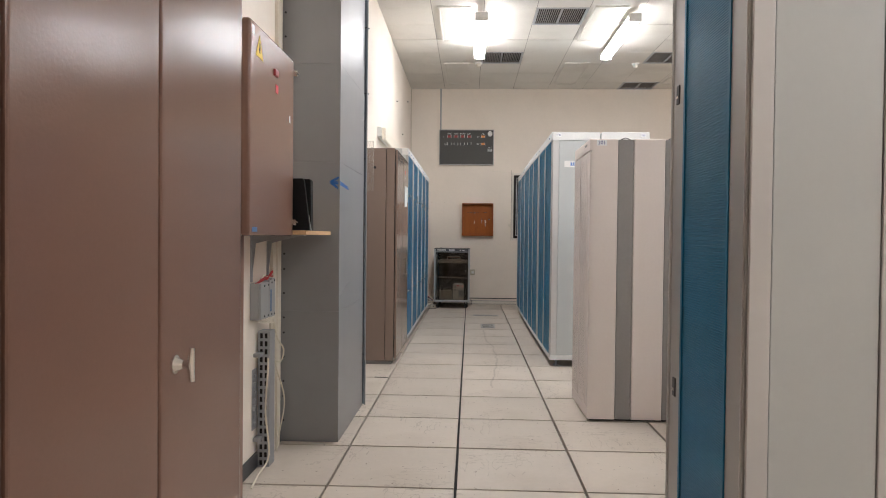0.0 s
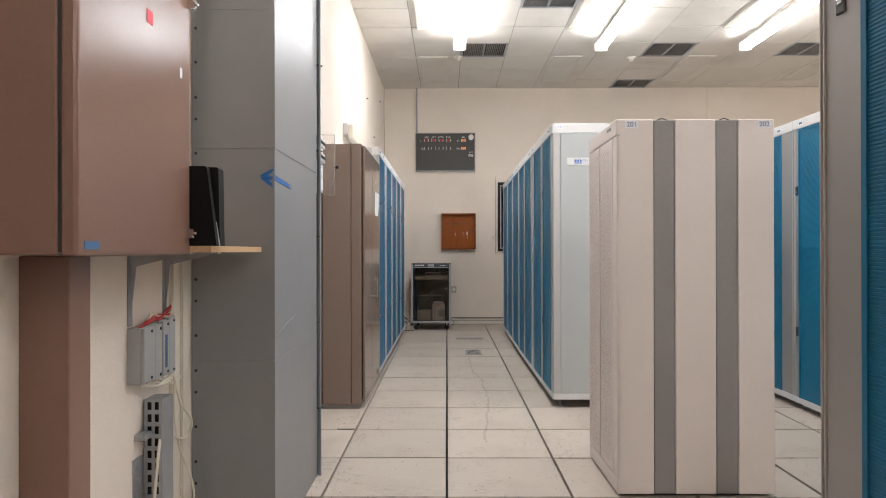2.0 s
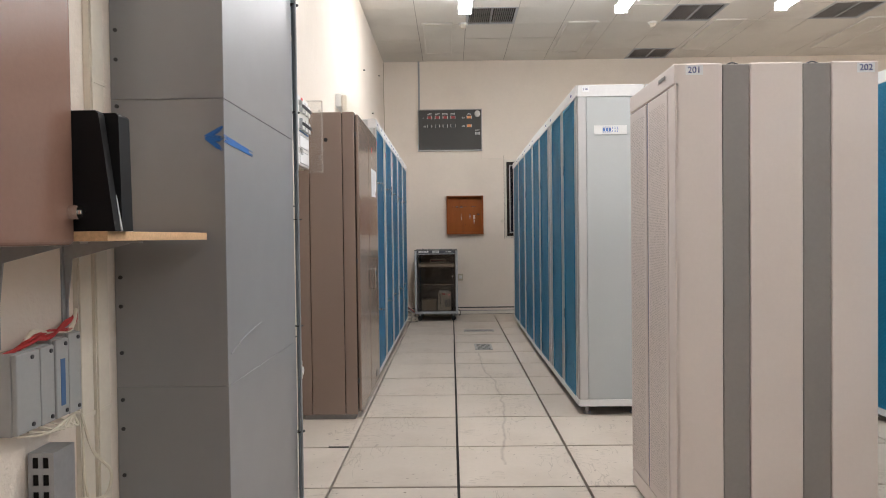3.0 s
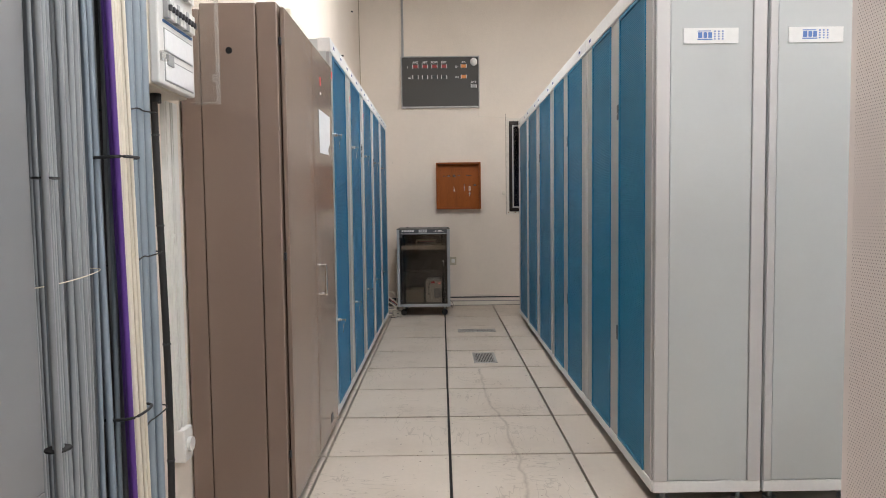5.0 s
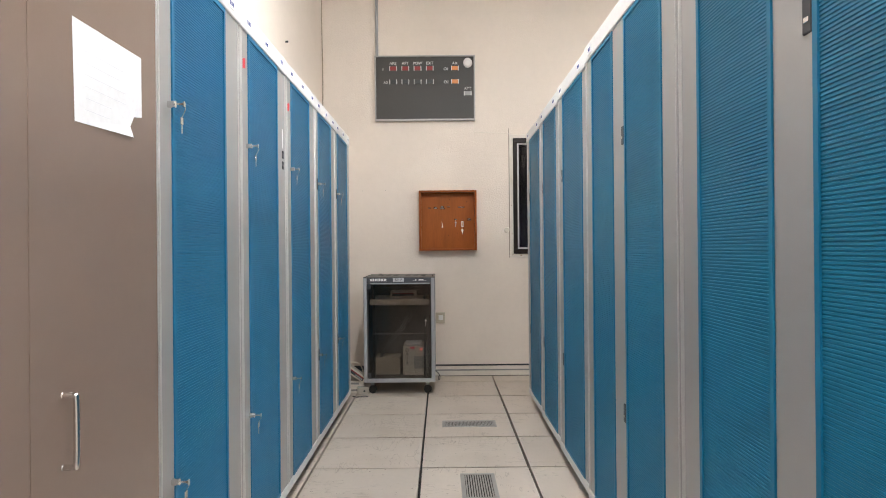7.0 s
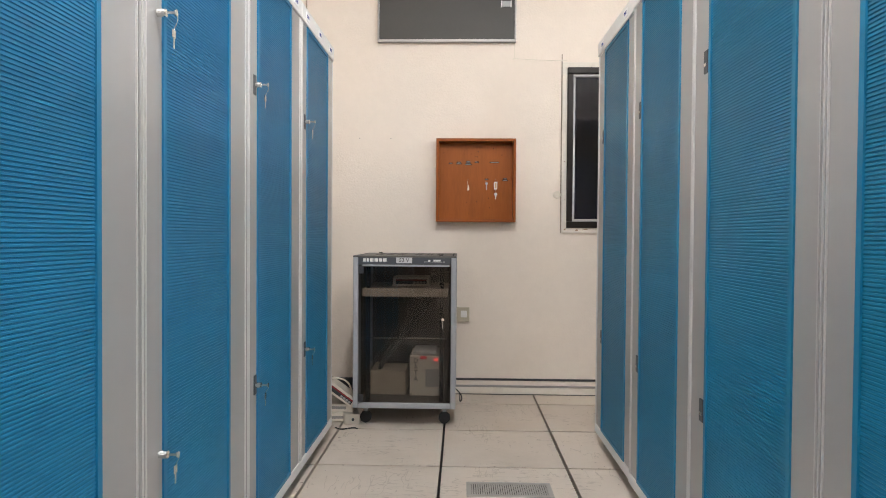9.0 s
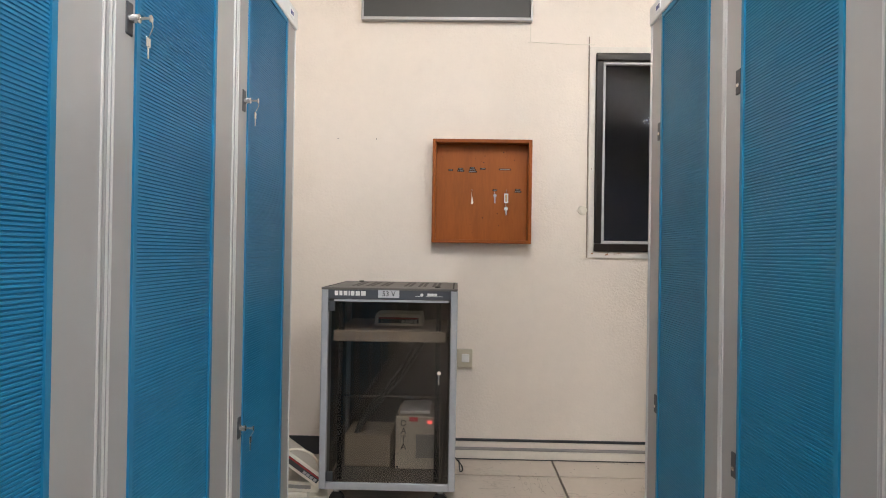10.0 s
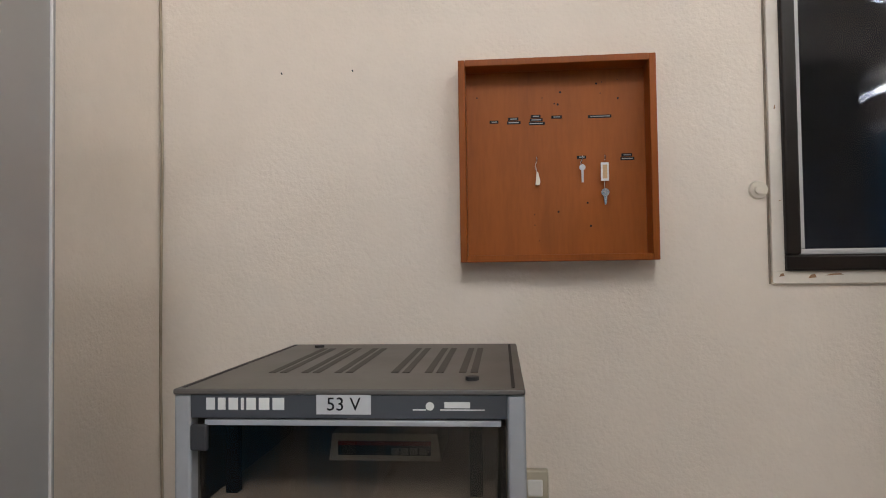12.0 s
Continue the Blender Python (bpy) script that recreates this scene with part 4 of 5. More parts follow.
blue = riser("cable_riser", "bundle of blue-grey cables running up the wall", [CABLEBLUE], [(-0.985 - 0.02 * (k % 2), 5.475 + 0.027 * k) for k in range(8)], 0.004, 0.014, 0.018)
for z in (0.60, 1.08, 1.50, 2.3):
    part("tie", tube(bmesh.new(), bend([(-1.04, 5.44, z - 0.03), (-0.963, 5.45, z - 0.028), (-0.961, 5.53, z - 0.012), (-0.963, 5.57, z - 0.014), (-0.966, 5.665, z - 0.006), (-1.04, 5.68, z - 0.006)]), 0.0022), RUBBER, blue, "dark tie wire")
# added flat sheet that darkens the gaps between the cables
solid("cable_tray", one(LEFT + 0.001, LEFT + 0.006, 4.70, 5.72, 0.0, HIGH - 0.01), shade("dark_backing", (0.07, 0.065, 0.06), 0.7), "flat dark sheet added behind the cables", "cable tray")
b = one(LEFT + 0.002, LEFT + 0.06, 5.725, 5.745, 0.0, HIGH - 0.01, 0.001)
batten = thing("batten", None, "ivory punched upright rail beside the cables", "rail")
part("rail", b, CREAM, batten)
for k in range(24):
    part("hole", rod(bmesh.new(), (LEFT + 0.0605, 5.7345, 0.2 + 0.11 * k), (LEFT + 0.0595, 5.7345, 0.2 + 0.11 * k), 0.004, 8), DARK, batten)
pts = [(LEFT + 0.045 + 0.006 * math.sin(3 * z), 5.85 + 0.004 * math.sin(2.3 * z), z) for z in np.linspace(0.0, 1.63, 14)]
black = thing("power_cable", None, "thick black power cable down from the fuse box", "cable")
part("cable", tube(bmesh.new(), pts, 0.0115, 10), RUBBER, black, smooth=True)
for z in (0.35, 0.75, 1.15, 1.45):
    part("tie", rod(bmesh.new(), (LEFT + 0.045 + 0.006 * math.sin(3 * z), 5.85 + 0.004 * math.sin(2.3 * z), z - 0.003), (LEFT + 0.045 + 0.006 * math.sin(3 * z), 5.85 + 0.004 * math.sin(2.3 * z), z + 0.003), 0.0135, 10), DARK, black)
trunking(5.985, 6.02, 0.022, 0.405, 1.585, WHITE, "white cable trunking fixed to the wall")
trunking(6.03, 6.075, 0.026, 0.405, 1.585, WHITE, "white cable trunking fixed to the wall")
sk = thing("wall_socket", None, "white surface wall socket under the trunking", "socket")
part("case", one(LEFT, LEFT + 0.045, 5.99, 6.07, 0.285, 0.405, 0.006), WHITE, sk)
part("outlet", rod(bmesh.new(), (LEFT + 0.045, 6.03, 0.345), (LEFT + 0.058, 6.03, 0.345), 0.026, 16), WHITE, sk)
solid("baseboard", one(LEFT, LEFT + 0.012, 5.75, 6.12, 0.0, 0.09), DARK, "dark skirting", "baseboard", kind="structure")
solid("baseboard", one(LEFT, LEFT + 0.010, 2.06, 3.84, 0.0, 0.075), DARK, "dark skirting", "baseboard", kind="structure")


def fuse_box():
    f = thing("fuse_box", None, "white fuse box with its clear cover swung open", "fuse box")
    x1, y0, y1, z0, z1 = -0.965, 5.69, 5.995, 1.585, 2.0
    part("case", one(LEFT, x1 - 0.03, y0, y1, z0, z1, 0.006), CREAM, f)
    part("front", one(x1 - 0.029, x1, y0 + 0.006, y1 - 0.006, z0 + 0.006, z1 - 0.006, 0.006), WHITE, f, "white front plate")
    for z in (1.608, 1.700):
        part("label_frame", one(x1 - 0.001, x1 + 0.0015, y0 + 0.046, y1 - 0.026, z - 0.004, z + 0.069), GREYBOX, f, "grey label frame")
        part("window", one(x1, x1 + 0.004, y0 + 0.05, y1 - 0.03, z, z + 0.065, 0.002), PAPER, f, "white label field")
    part("label_block", one(x1, x1 + 0.008, y0 + 0.055, y0 + 0.105, 1.655, 1.690, 0.002), GREYBOX, f, "small grey label block")
    part("blue_line", one(x1, x1 + 0.003, y0 + 0.04, y1 - 0.03, 1.785, 1.793), LABELBLUE, f, "blue printed line")
    for row in (1.800, 1.900):
        for k in range(9):
            u = y0 + 0.045 + 0.026 * k
            br = part("breaker", one(x1, x1 + 0.016, u, u + 0.023, row, row + 0.062, 0.002), WHITE if k % 3 else GREYBOX, f, "circuit breaker")
            part("toggle", one(x1 + 0.016, x1 + 0.026, u + 0.006, u + 0.017, row + 0.022, row + 0.040, 0.002), DARK, br, "dark toggle")
    part("sticker", one(x1, x1 + 0.001, y0 + 0.09, y0 + 0.14, 1.968, 1.99), RED, f, "red sticker")
    for z in (1.66, 1.93):
        part("catch", one(x1, x1 + 0.02, y0 + 0.008, y0 + 0.035, z, z + 0.03, 0.003), CLEAR_EDGE, f, "clear catch")
    lid = bmesh.new()
    y = y1 + 0.012
    box(lid, x1 - 0.01, -0.882, y, y + 0.003, z0 - 0.012, z1 + 0.01)
    cover = part("cover", lid, CLEAR, f, "clear plastic cover")
    rim = bmesh.new()
    for a in ((x1 - 0.01, -0.882, z0 - 0.012, z0 - 0.009), (x1 - 0.01, -0.882, z1 + 0.007, z1 + 0.01)):
        box(rim, a[0], a[1], y - 0.035, y - 0.0005, a[2], a[3])
    box(rim, -0.885, -0.882, y - 0.035, y - 0.0005, z0 - 0.0085, z1 + 0.0065)
    part("rim", rim, CLEAR_EDGE, cover, "milky rim of the cover")
    for z in (1.65, 1.93):
        part("cover_latch", one(-0.908, -0.893, y - 0.010, y - 0.001, z, z + 0.028, 0.004), CLEAR_EDGE, f, "clear latch")
    part("gland", rod(bmesh.new(), (LEFT + 0.045, 5.85, z0 - 0.03), (LEFT + 0.045, 5.85, z0 + 0.004), 0.017, 12), RUBBER, f, "black gland")


fuse_box()


# ---------------------------------------------------------------- taupe cabinet
def taupe_cabinet():
    c = thing("steel_cabinet", None, "taupe enamelled steel cabinet with paper notice on its door", "cabinet")
    y0, y1, h = 6.150, 7.233, 1.97
    part("back_section", one(LEFT + 0.01, -1.005, y0 + 0.004, y1, 0.03, h - 0.02, 0.004), TAUPE, c)
    part("side_panel", one(-1.001, -0.792, y0, y0 + 0.4, 0.035, h, 0.004), TAUPE, c, "taupe side panel")
    part("body", one(-1.001, -0.792, y0 + 0.401, y1 - 0.002, 0.035, h, 0.004), TAUPE, c)
    part("front_frame", one(-0.788, -0.712, y0, y1 - 0.001, 0.035, h + 0.002, 0.005), TAUPE, c, "taupe front frame")
    part("plinth", one(-1.06, -0.73, y0 + 0.02, y1 - 0.02, 0.0, 0.035), STRIP, c, "dark plinth")
    door = part("door", one(-0.706, -0.688, y0 + 0.022, y1 - 0.006, 0.05, h - 0.012, 0.004), TAUPE, c, "taupe door")
    part("fold", one(-0.6885, -0.6865, 6.692, 6.697, 0.055, h - 0.02), TAUPE, door, "raised fold line")
    b = tube(bmesh.new(), bend([(-0.688, 6.794, 0.936), (-0.668, 6.794, 0.935), (-0.662, 6.794, 0.925), (-0.662, 6.794, 0.808), (-0.668, 6.794, 0.798), (-0.688, 6.794, 0.797)], 5), 0.006, 10)
    part("handle", b, STEEL, door, "chrome bow handle", smooth=True)
    for z in (0.25, 1.02, 1.83):
        part("hinge", one(-0.710, -0.700, y0 + 0.010, y0 + 0.019, z - 0.015, z + 0.015, 0.002), DARK, c, "dark hinge")
    part("hole", rod(bmesh.new(), (-0.893, y0 - 0.0006, 1.795), (-0.893, y0 + 0.01, 1.795), 0.013, 16), BLACK, c, "round cable hole")
    b = bmesh.new()
    v = [b.verts.new((-0.6868 + 0.003 * (i % 2), y, z)) for i, (y, z) in enumerate(((6.835, 1.680), (7.132, 1.680), (7.140, 1.537), (7.092, 1.529), (7.080, 1.505), (7.090, 1.481), (6.842, 1.472)))]
    b.faces.new(v)
    sheet = part("paper", b, PAPER, door, "white paper notice with a torn corner")
    b = bmesh.new()
    rr = random.Random(3)
    for k in range(7):
        z = 1.645 - 0.024 * k
        box(b, -0.6832, -0.6826, 6.875, 6.875 + rr.uniform(0.10, 0.22), z, z + 0.0012)
    part("writing", b, GREYPRINT, sheet)
    part("sticker", one(-0.688, -0.6868, 6.885, 6.905, 1.80, 1.84), RED, door, "red sticker remains")
    part("sticker", one(-0.688, -0.6868, 6.89, 6.905, 1.755, 1.77), PAPER, door, "white sticker remains")
    part("name_plate", one(-0.688, -0.6865, 7.00, 7.06, 0.10, 0.145), DARK, door, "small dark plate")


taupe_cabinet()


# ---------------------------------------------------------------- unlit wall luminaire over the left row
def wall_light():
    w = thing("wall_luminaire", None, "unlit slim white luminaire fixed to the wall", "wall light")
    part("housing", one(LEFT, LEFT + 0.05, 7.68, 9.20, 2.31, 2.42, 0.004), WHITE, w)
    part("diffuser", one(LEFT + 0.05, LEFT + 0.10, 7.68, 9.20, 2.27, 2.41, 0.015, 3), CREAM, w, "cream diffuser")


wall_light()

# ---------------------------------------------------------------- end wall: alarm board, key box, window, switch
alarm = thing("alarm_board", None, "anthracite alarm lamp board in an aluminium frame", "alarm board")
bx0, bx1, bz0, bz1 = -0.58, 0.38, 2.445, 3.07
part("panel", one(bx0 + 0.012, bx1 - 0.012, FAR - 0.028, FAR - 0.002, bz0 + 0.014, bz1 - 0.012), BOARD, alarm)
for a in ((bx0, bx1, bz0, bz0 + 0.018), (bx0, bx1, bz1 - 0.012, bz1), (bx0, bx0 + 0.012, bz0 + 0.018, bz1 - 0.012), (bx1 - 0.012, bx1, bz0 + 0.018, bz1 - 0.012)):
    part("frame", one(a[0], a[1], FAR - 0.040, FAR, a[2], a[3], 0.003), ALU, alarm, "aluminium frame edge")


def alarm_lamp(x, z, lens):
    c = part("lamp", one(x - 0.030, x + 0.030, FAR - 0.034, FAR - 0.027, z - 0.019, z + 0.019, 0.002), lens, alarm, "square indicator lens")
    for s in (-1, 1):
        part("bracket", one(min(x + s * 0.030, x + s * 0.036), max(x + s * 0.030, x + s * 0.036), FAR - 0.036, FAR - 0.028, z - 0.022, z + 0.022), WHITE, c)


for i, (x, word) in enumerate(((-0.403, "APZ"), (-0.286, "APT"), (-0.169, "POW"), (-0.052, "EXT"))):
    alarm_lamp(x, 2.948, REDLENS)
    alarm_lamp(x, 2.820, BLACKLENS)
    letters("word", word, 0.038, WHITE, alarm, pose(x, FAR - 0.0285, 2.996))
for z in (2.948, 2.820):
    alarm_lamp(0.189, z, AMBER)
alarm_lamp(0.310, 2.706, GREYBOX)
for word, x, z in (("1", -0.50, 2.940), ("A2", -0.475, 2.812), ("O1", 0.105, 2.940), ("O2", 0.105, 2.815), ("AX", 0.189, 2.996), ("ATT", 0.310, 2.752)):
    letters("word", word, 0.036, WHITE, alarm, pose(x, FAR - 0.0285, z))
b = bmesh.new()
bmesh.ops.create_uvsphere(b, u_segments=20, v_segments=12, radius=0.043, matrix=Matrix.Translation((0.312, FAR - 0.032, 2.998)) @ Matrix.Diagonal((1, 0.6, 1.12, 1)))
part("bulb", b, WHITE, alarm, "white domed lamp", smooth=True)
solid("conduit", one(-0.572, -0.545, FAR - 0.022, FAR, 3.072, HIGH - 0.002, 0.003), GREYBOX, "grey conduit from the board up to the ceiling", "conduit")
solid("thin_wire", tube(bmesh.new(), bend([(0.372, FAR - 0.003, 2.445), (0.373, FAR - 0.003, 2.342), (0.378, FAR - 0.003, 2.338), (0.60, FAR - 0.003, 2.327), (0.735, FAR - 0.003, 2.325)]), 0.0022), CREAM, "thin painted wire on the wall", "wire")
solid("wall_joint", one(4.09, 4.11, FAR - 0.006, FAR, 0.0, HIGH - 0.002), CREAM, "painted cover strip on the wall", "cover strip")


def key_box():
    k = thing("key_box", None, "open varnished plywood key box hanging on the wall", "key box")
    x0, x1, z0, z1, y0 = -0.165, 0.383, 1.20, 1.773, FAR - 0.086
    part("back", one(x0 + 0.01, x1 - 0.01, FAR - 0.012, FAR - 0.002, z0 + 0.01, z1 - 0.01), WOOD, k, "varnished plywood back")
    part("side", one(x0, x0 + 0.019, y0, FAR - 0.001, z0, z1, 0.002), EDGEWOOD, k)
    part("side", one(x1 - 0.019, x1, y0, FAR - 0.001, z0, z1, 0.002), EDGEWOOD, k)
    part("top", one(x0 + 0.019, x1 - 0.019, y0, FAR - 0.001, z1 - 0.019, z1, 0.002), EDGEWOOD, k)
    part("bottom", one(x0 + 0.019, x1 - 0.019, y0, FAR - 0.001, z0, z0 + 0.019, 0.002), EDGEWOOD, k)
    yb = FAR - 0.012
    for x, z, w, rows in ((-0.066, 1.605, 0.026, 1), (-0.010, 1.612, 0.040, 2), (0.055, 1.618, 0.048, 3), (0.115, 1.614, 0.030, 1), (0.238, 1.612, 0.066, 1), (0.184, 1.495, 0.026, 1), (0.312, 1.498, 0.040, 2)):
        for r in range(rows):
            ww = w - 0.010 * (rows - 1 - r)
            zz = z + 0.0105 * r * -1 + 0.005
            lab = part("label", one(x - ww / 2 + 0.002 * r, x + ww / 2 + 0.001 * r, yb - 0.0012, yb, zz - 0.005, zz + 0.004), BLACK, k, "black embossed label")
            part("embossing", one(x - ww / 2 + 0.006, x + ww / 2 - 0.004, yb - 0.0018, yb - 0.0012, zz - 0.0016, zz + 0.0008), GREYBOX, lab)
    for x in (0.055, 0.184, 0.247):
        hb = tube(bmesh.new(), bend([(x, yb, 1.487), (x, yb - 0.018, 1.487), (x, yb - 0.024, 1.492), (x, yb - 0.024, 1.50)], 4), 0.0016, 6)
        part("hook", hb, STEEL, k, "small steel hook")
    rr = random.Random(6)
    for n in range(16):
        x, z = rr.uniform(x0 + 0.05, x1 - 0.05), rr.choice((rr.uniform(1.24, 1.4), rr.uniform(1.64, 1.73)))
        part("pin_hole", rod(bmesh.new(), (x, yb - 0.0006, z), (x, yb + 0.002, z), rr.choice((0.0016, 0.0024, 0.0032)), 8), BLACK, k)
    # three keys
    y = yb - 0.016
    a = thing("key", None, "key with a pale tag hanging in the key box", "key", "keys in the key box")
    b = bmesh.new()
    plate(b, [(0.050, 1.420), (0.062, 1.420), (0.064, 1.430), (0.058, 1.458), (0.054, 1.458)], y - 0.002, y + 0.002)
    part("tag", b, CREAM, a, "pale pink tag")
    part("ring", tube(bmesh.new(), bend([(0.055, y, 1.489), (0.051, y, 1.475), (0.055, y, 1.457)], 4), 0.0014, 5), STEEL, a)
    a = thing("key", None, "two dark keys hanging in the key box", "key", "keys in the key box")
    b = bmesh.new()
    rod(b, (0.184, y - 0.001, 1.468), (0.184, y + 0.001, 1.468), 0.009, 12)
    box(b, 0.181, 0.187, y - 0.001, y + 0.001, 1.425, 1.462)
    part("key_blade", b, ZINC, a)
    part("ring", tube(bmesh.new(), bend([(0.184, y, 1.490), (0.180, y, 1.482), (0.184, y, 1.474)], 4), 0.0014, 5), STEEL, a)
    a = thing("key", None, "steel key on a white framed tag in the key box", "key", "keys in the key box")
    b = bmesh.new()
    for q in ((0.236, 0.258, 1.428, 1.434), (0.236, 0.258, 1.474, 1.480), (0.236, 0.2405, 1.434, 1.474), (0.2535, 0.258, 1.434, 1.474)):
        box(b, q[0], q[1], y - 0.002, y + 0.002, q[2], q[3])
    part("tag_frame", b, WHITE, a, "white tag frame")
    part("tag_card", one(0.2405, 0.2535, y - 0.0008, y + 0.0012, 1.434, 1.474), CHIP, a)
    b = bmesh.new()
    rod(b, (0.247, y - 0.001, 1.395), (0.247, y + 0.001, 1.395), 0.0115, 14)
    plate(b, [(0.242, 1.388), (0.253, 1.388), (0.250, 1.362), (0.245, 1.358)], y - 0.001, y + 0.001)
    part("key_blade", b, STEEL, a)
    part("chain", tube(bmesh.new(), bend([(0.247, y, 1.428), (0.245, y, 1.416), (0.247, y, 1.404)], 4), 0.0014, 5), STEEL, a)


key_box()

# window
win = thing("window_1", None, "dark brown framed interior window to an unlit room, chipped white trim", "window", kind="structure")
tx0, tx1, tz0, tz1 = 0.705, 2.0, 1.128, 2.31
for a in ((tx0, tx1, tz0, tz0 + 0.036), (tx0, tx1, tz1 - 0.036, tz1), (tx0, tx0 + 0.034, tz0 + 0.036, tz1 - 0.036), (tx1 - 0.034, tx1, tz0 + 0.036, tz1 - 0.036)):
    part("window_trim", one(a[0], a[1], FAR - 0.014, FAR - 0.0005, a[2], a[3], 0.002), TRIM, win, "chipped white trim")
part("grime_line", one(tx0 - 0.006, tx0 - 0.0005, FAR - 0.003, FAR, tz0, tz1 + 0.06), GRIME, win, "dirty caulk line")
fx0, fx1, fz0, fz1 = tx0 + 0.034, tx1 - 0.034, tz0 + 0.036, tz1 - 0.036
for a in ((fx0, fx1, fz0, fz0 + 0.045), (fx0, fx1, fz1 - 0.045, fz1), (fx0, fx0 + 0.040, fz0 + 0.045, fz1 - 0.045), (fx1 - 0.040, fx1, fz0 + 0.045, fz1 - 0.045)):
    part("window_frame", one(a[0], a[1], FAR - 0.030, FAR + 0.06, a[2], a[3], 0.007, 3), WINFRAME, win, "dark brown frame")
gx0, gx1, gz0, gz1 = fx0 + 0.040, fx1 - 0.040, fz0 + 0.045, fz1 - 0.045
for a in ((gx0, gx1, gz0, gz0 + 0.016), (gx0, gx1, gz1 - 0.016, gz1), (gx0, gx0 + 0.016, gz0 + 0.016, gz1 - 0.016), (gx1 - 0.016, gx1, gz0 + 0.016, gz1 - 0.016)):
    part("glazing_bead", one(a[0], a[1], FAR - 0.012, FAR + 0.02, a[2], a[3], 0.003), SEAL, win, "grey glazing bead")
part("pane", one(gx0 - 0.002, gx1 + 0.002, FAR + 0.020, FAR + 0.024, gz0 - 0.002, gz1 + 0.002), PANE, win, "window glass").visible_shadow = False
inner_pane = part("pane", one(-(gx1 - gx0) / 2, (gx1 - gx0) / 2, -0.002, 0.002, -(gz1 - gz0) / 2, (gz1 - gz0) / 2), PANE, win, "inner pane of the double glazing", m=pose((gx0 + gx1) / 2, FAR + 0.042, (gz0 + gz1) / 2, -0.4, 0, 0.9))
inner_pane.visible_shadow = False
for x, z, w_, h_ in ((0.80, 1.143, 0.022, 0.012), (0.845, 1.150, 0.05, 0.006), (0.722, 1.148, 0.014, 0.010), (0.72, 1.62, 0.004, 0.012), (0.725, 1.36, 0.010, 0.003)):
    part("paint_chip", plate(bmesh.new(), [(x, z), (x + w_, z + 0.002), (x + 0.8 * w_, z + h_), (x + 0.3 * w_, z + 0.8 * h_)], FAR - 0.0148, FAR - 0.0135), CHIPPED, win, "chipped spot showing brown")
b = bmesh.new()
rod(b, (0.676, FAR, 1.394), (0.676, FAR - 0.010, 1.394), 0.027, 24, 0.024)
rod(b, (0.676, FAR - 0.010, 1.394), (0.676, FAR - 0.018, 1.394), 0.013, 16)
solid("door_stop", b, CREAM, "round cream plastic stop on the wall", "wall stop")

SWITCH = shade("yellowed_switch_plastic", (0.50, 0.45, 0.34), 0.4, vary=0.06)
sw = thing("light_switch", None, "cream double wall switch beside the rack", "switch")
part("plate", one(-0.016, 0.072, FAR - 0.028, FAR, 0.505, 0.607, 0.005), SWITCH, sw)
part("rocker", one(0.012, 0.055, FAR - 0.036, FAR - 0.027, 0.535, 0.582, 0.004), WHITE, sw, "white rocker")

for z0, z1, d, mt in ((0.090, 0.106, 0.006, DARK), (0.0515, 0.0575, 0.048, STRIP), (0.005, 0.051, 0.045, TRIM), (0.0, 0.0045, 0.046, DARK)):
    solid("baseboard", one(-0.62, RIGHT, FAR - d, FAR, z0, z1, 0.003), mt, "white floor duct" if mt is TRIM else "dark gap line above the floor duct", "baseboard", kind="structure")
solid("baseboard", one(LEFT, -0.62, FAR - 0.012, FAR, 0.0, 0.10, 0.002), DARK, "dark skirting", "baseboard", kind="structure")
solid("corner_cable", tube(bmesh.new(), [(LEFT + 0.006 + 0.003 * math.sin(5 * z), FAR - 0.006, z) for z in np.linspace(0.1, HIGH - 0.01, 24)], 0.0045), shade("dirty_cable", (0.40, 0.33, 0.24), 0.6, vary=0.4, scale=14), "dirty old cable down the corner", "cable")
for x, z in ((-0.705, 1.78), (-0.487, 1.78)):
    solid("nail", rod(bmesh.new(), (x, FAR, z), (x, FAR - 0.006, z + 0.002), 0.0022, 8), DARK, "rusty nail stuck in the plaster wall", "nail", "nails")
for y, z in ((11.2, 3.42), (10.4, 2.75), (9.6, 3.1)):
    solid("nail", rod(bmesh.new(), (LEFT, y, z), (LEFT + 0.02, y, z), 0.008, 8), DARK, "dark metal anchor stuck in the plaster wall", "nail", "nails")


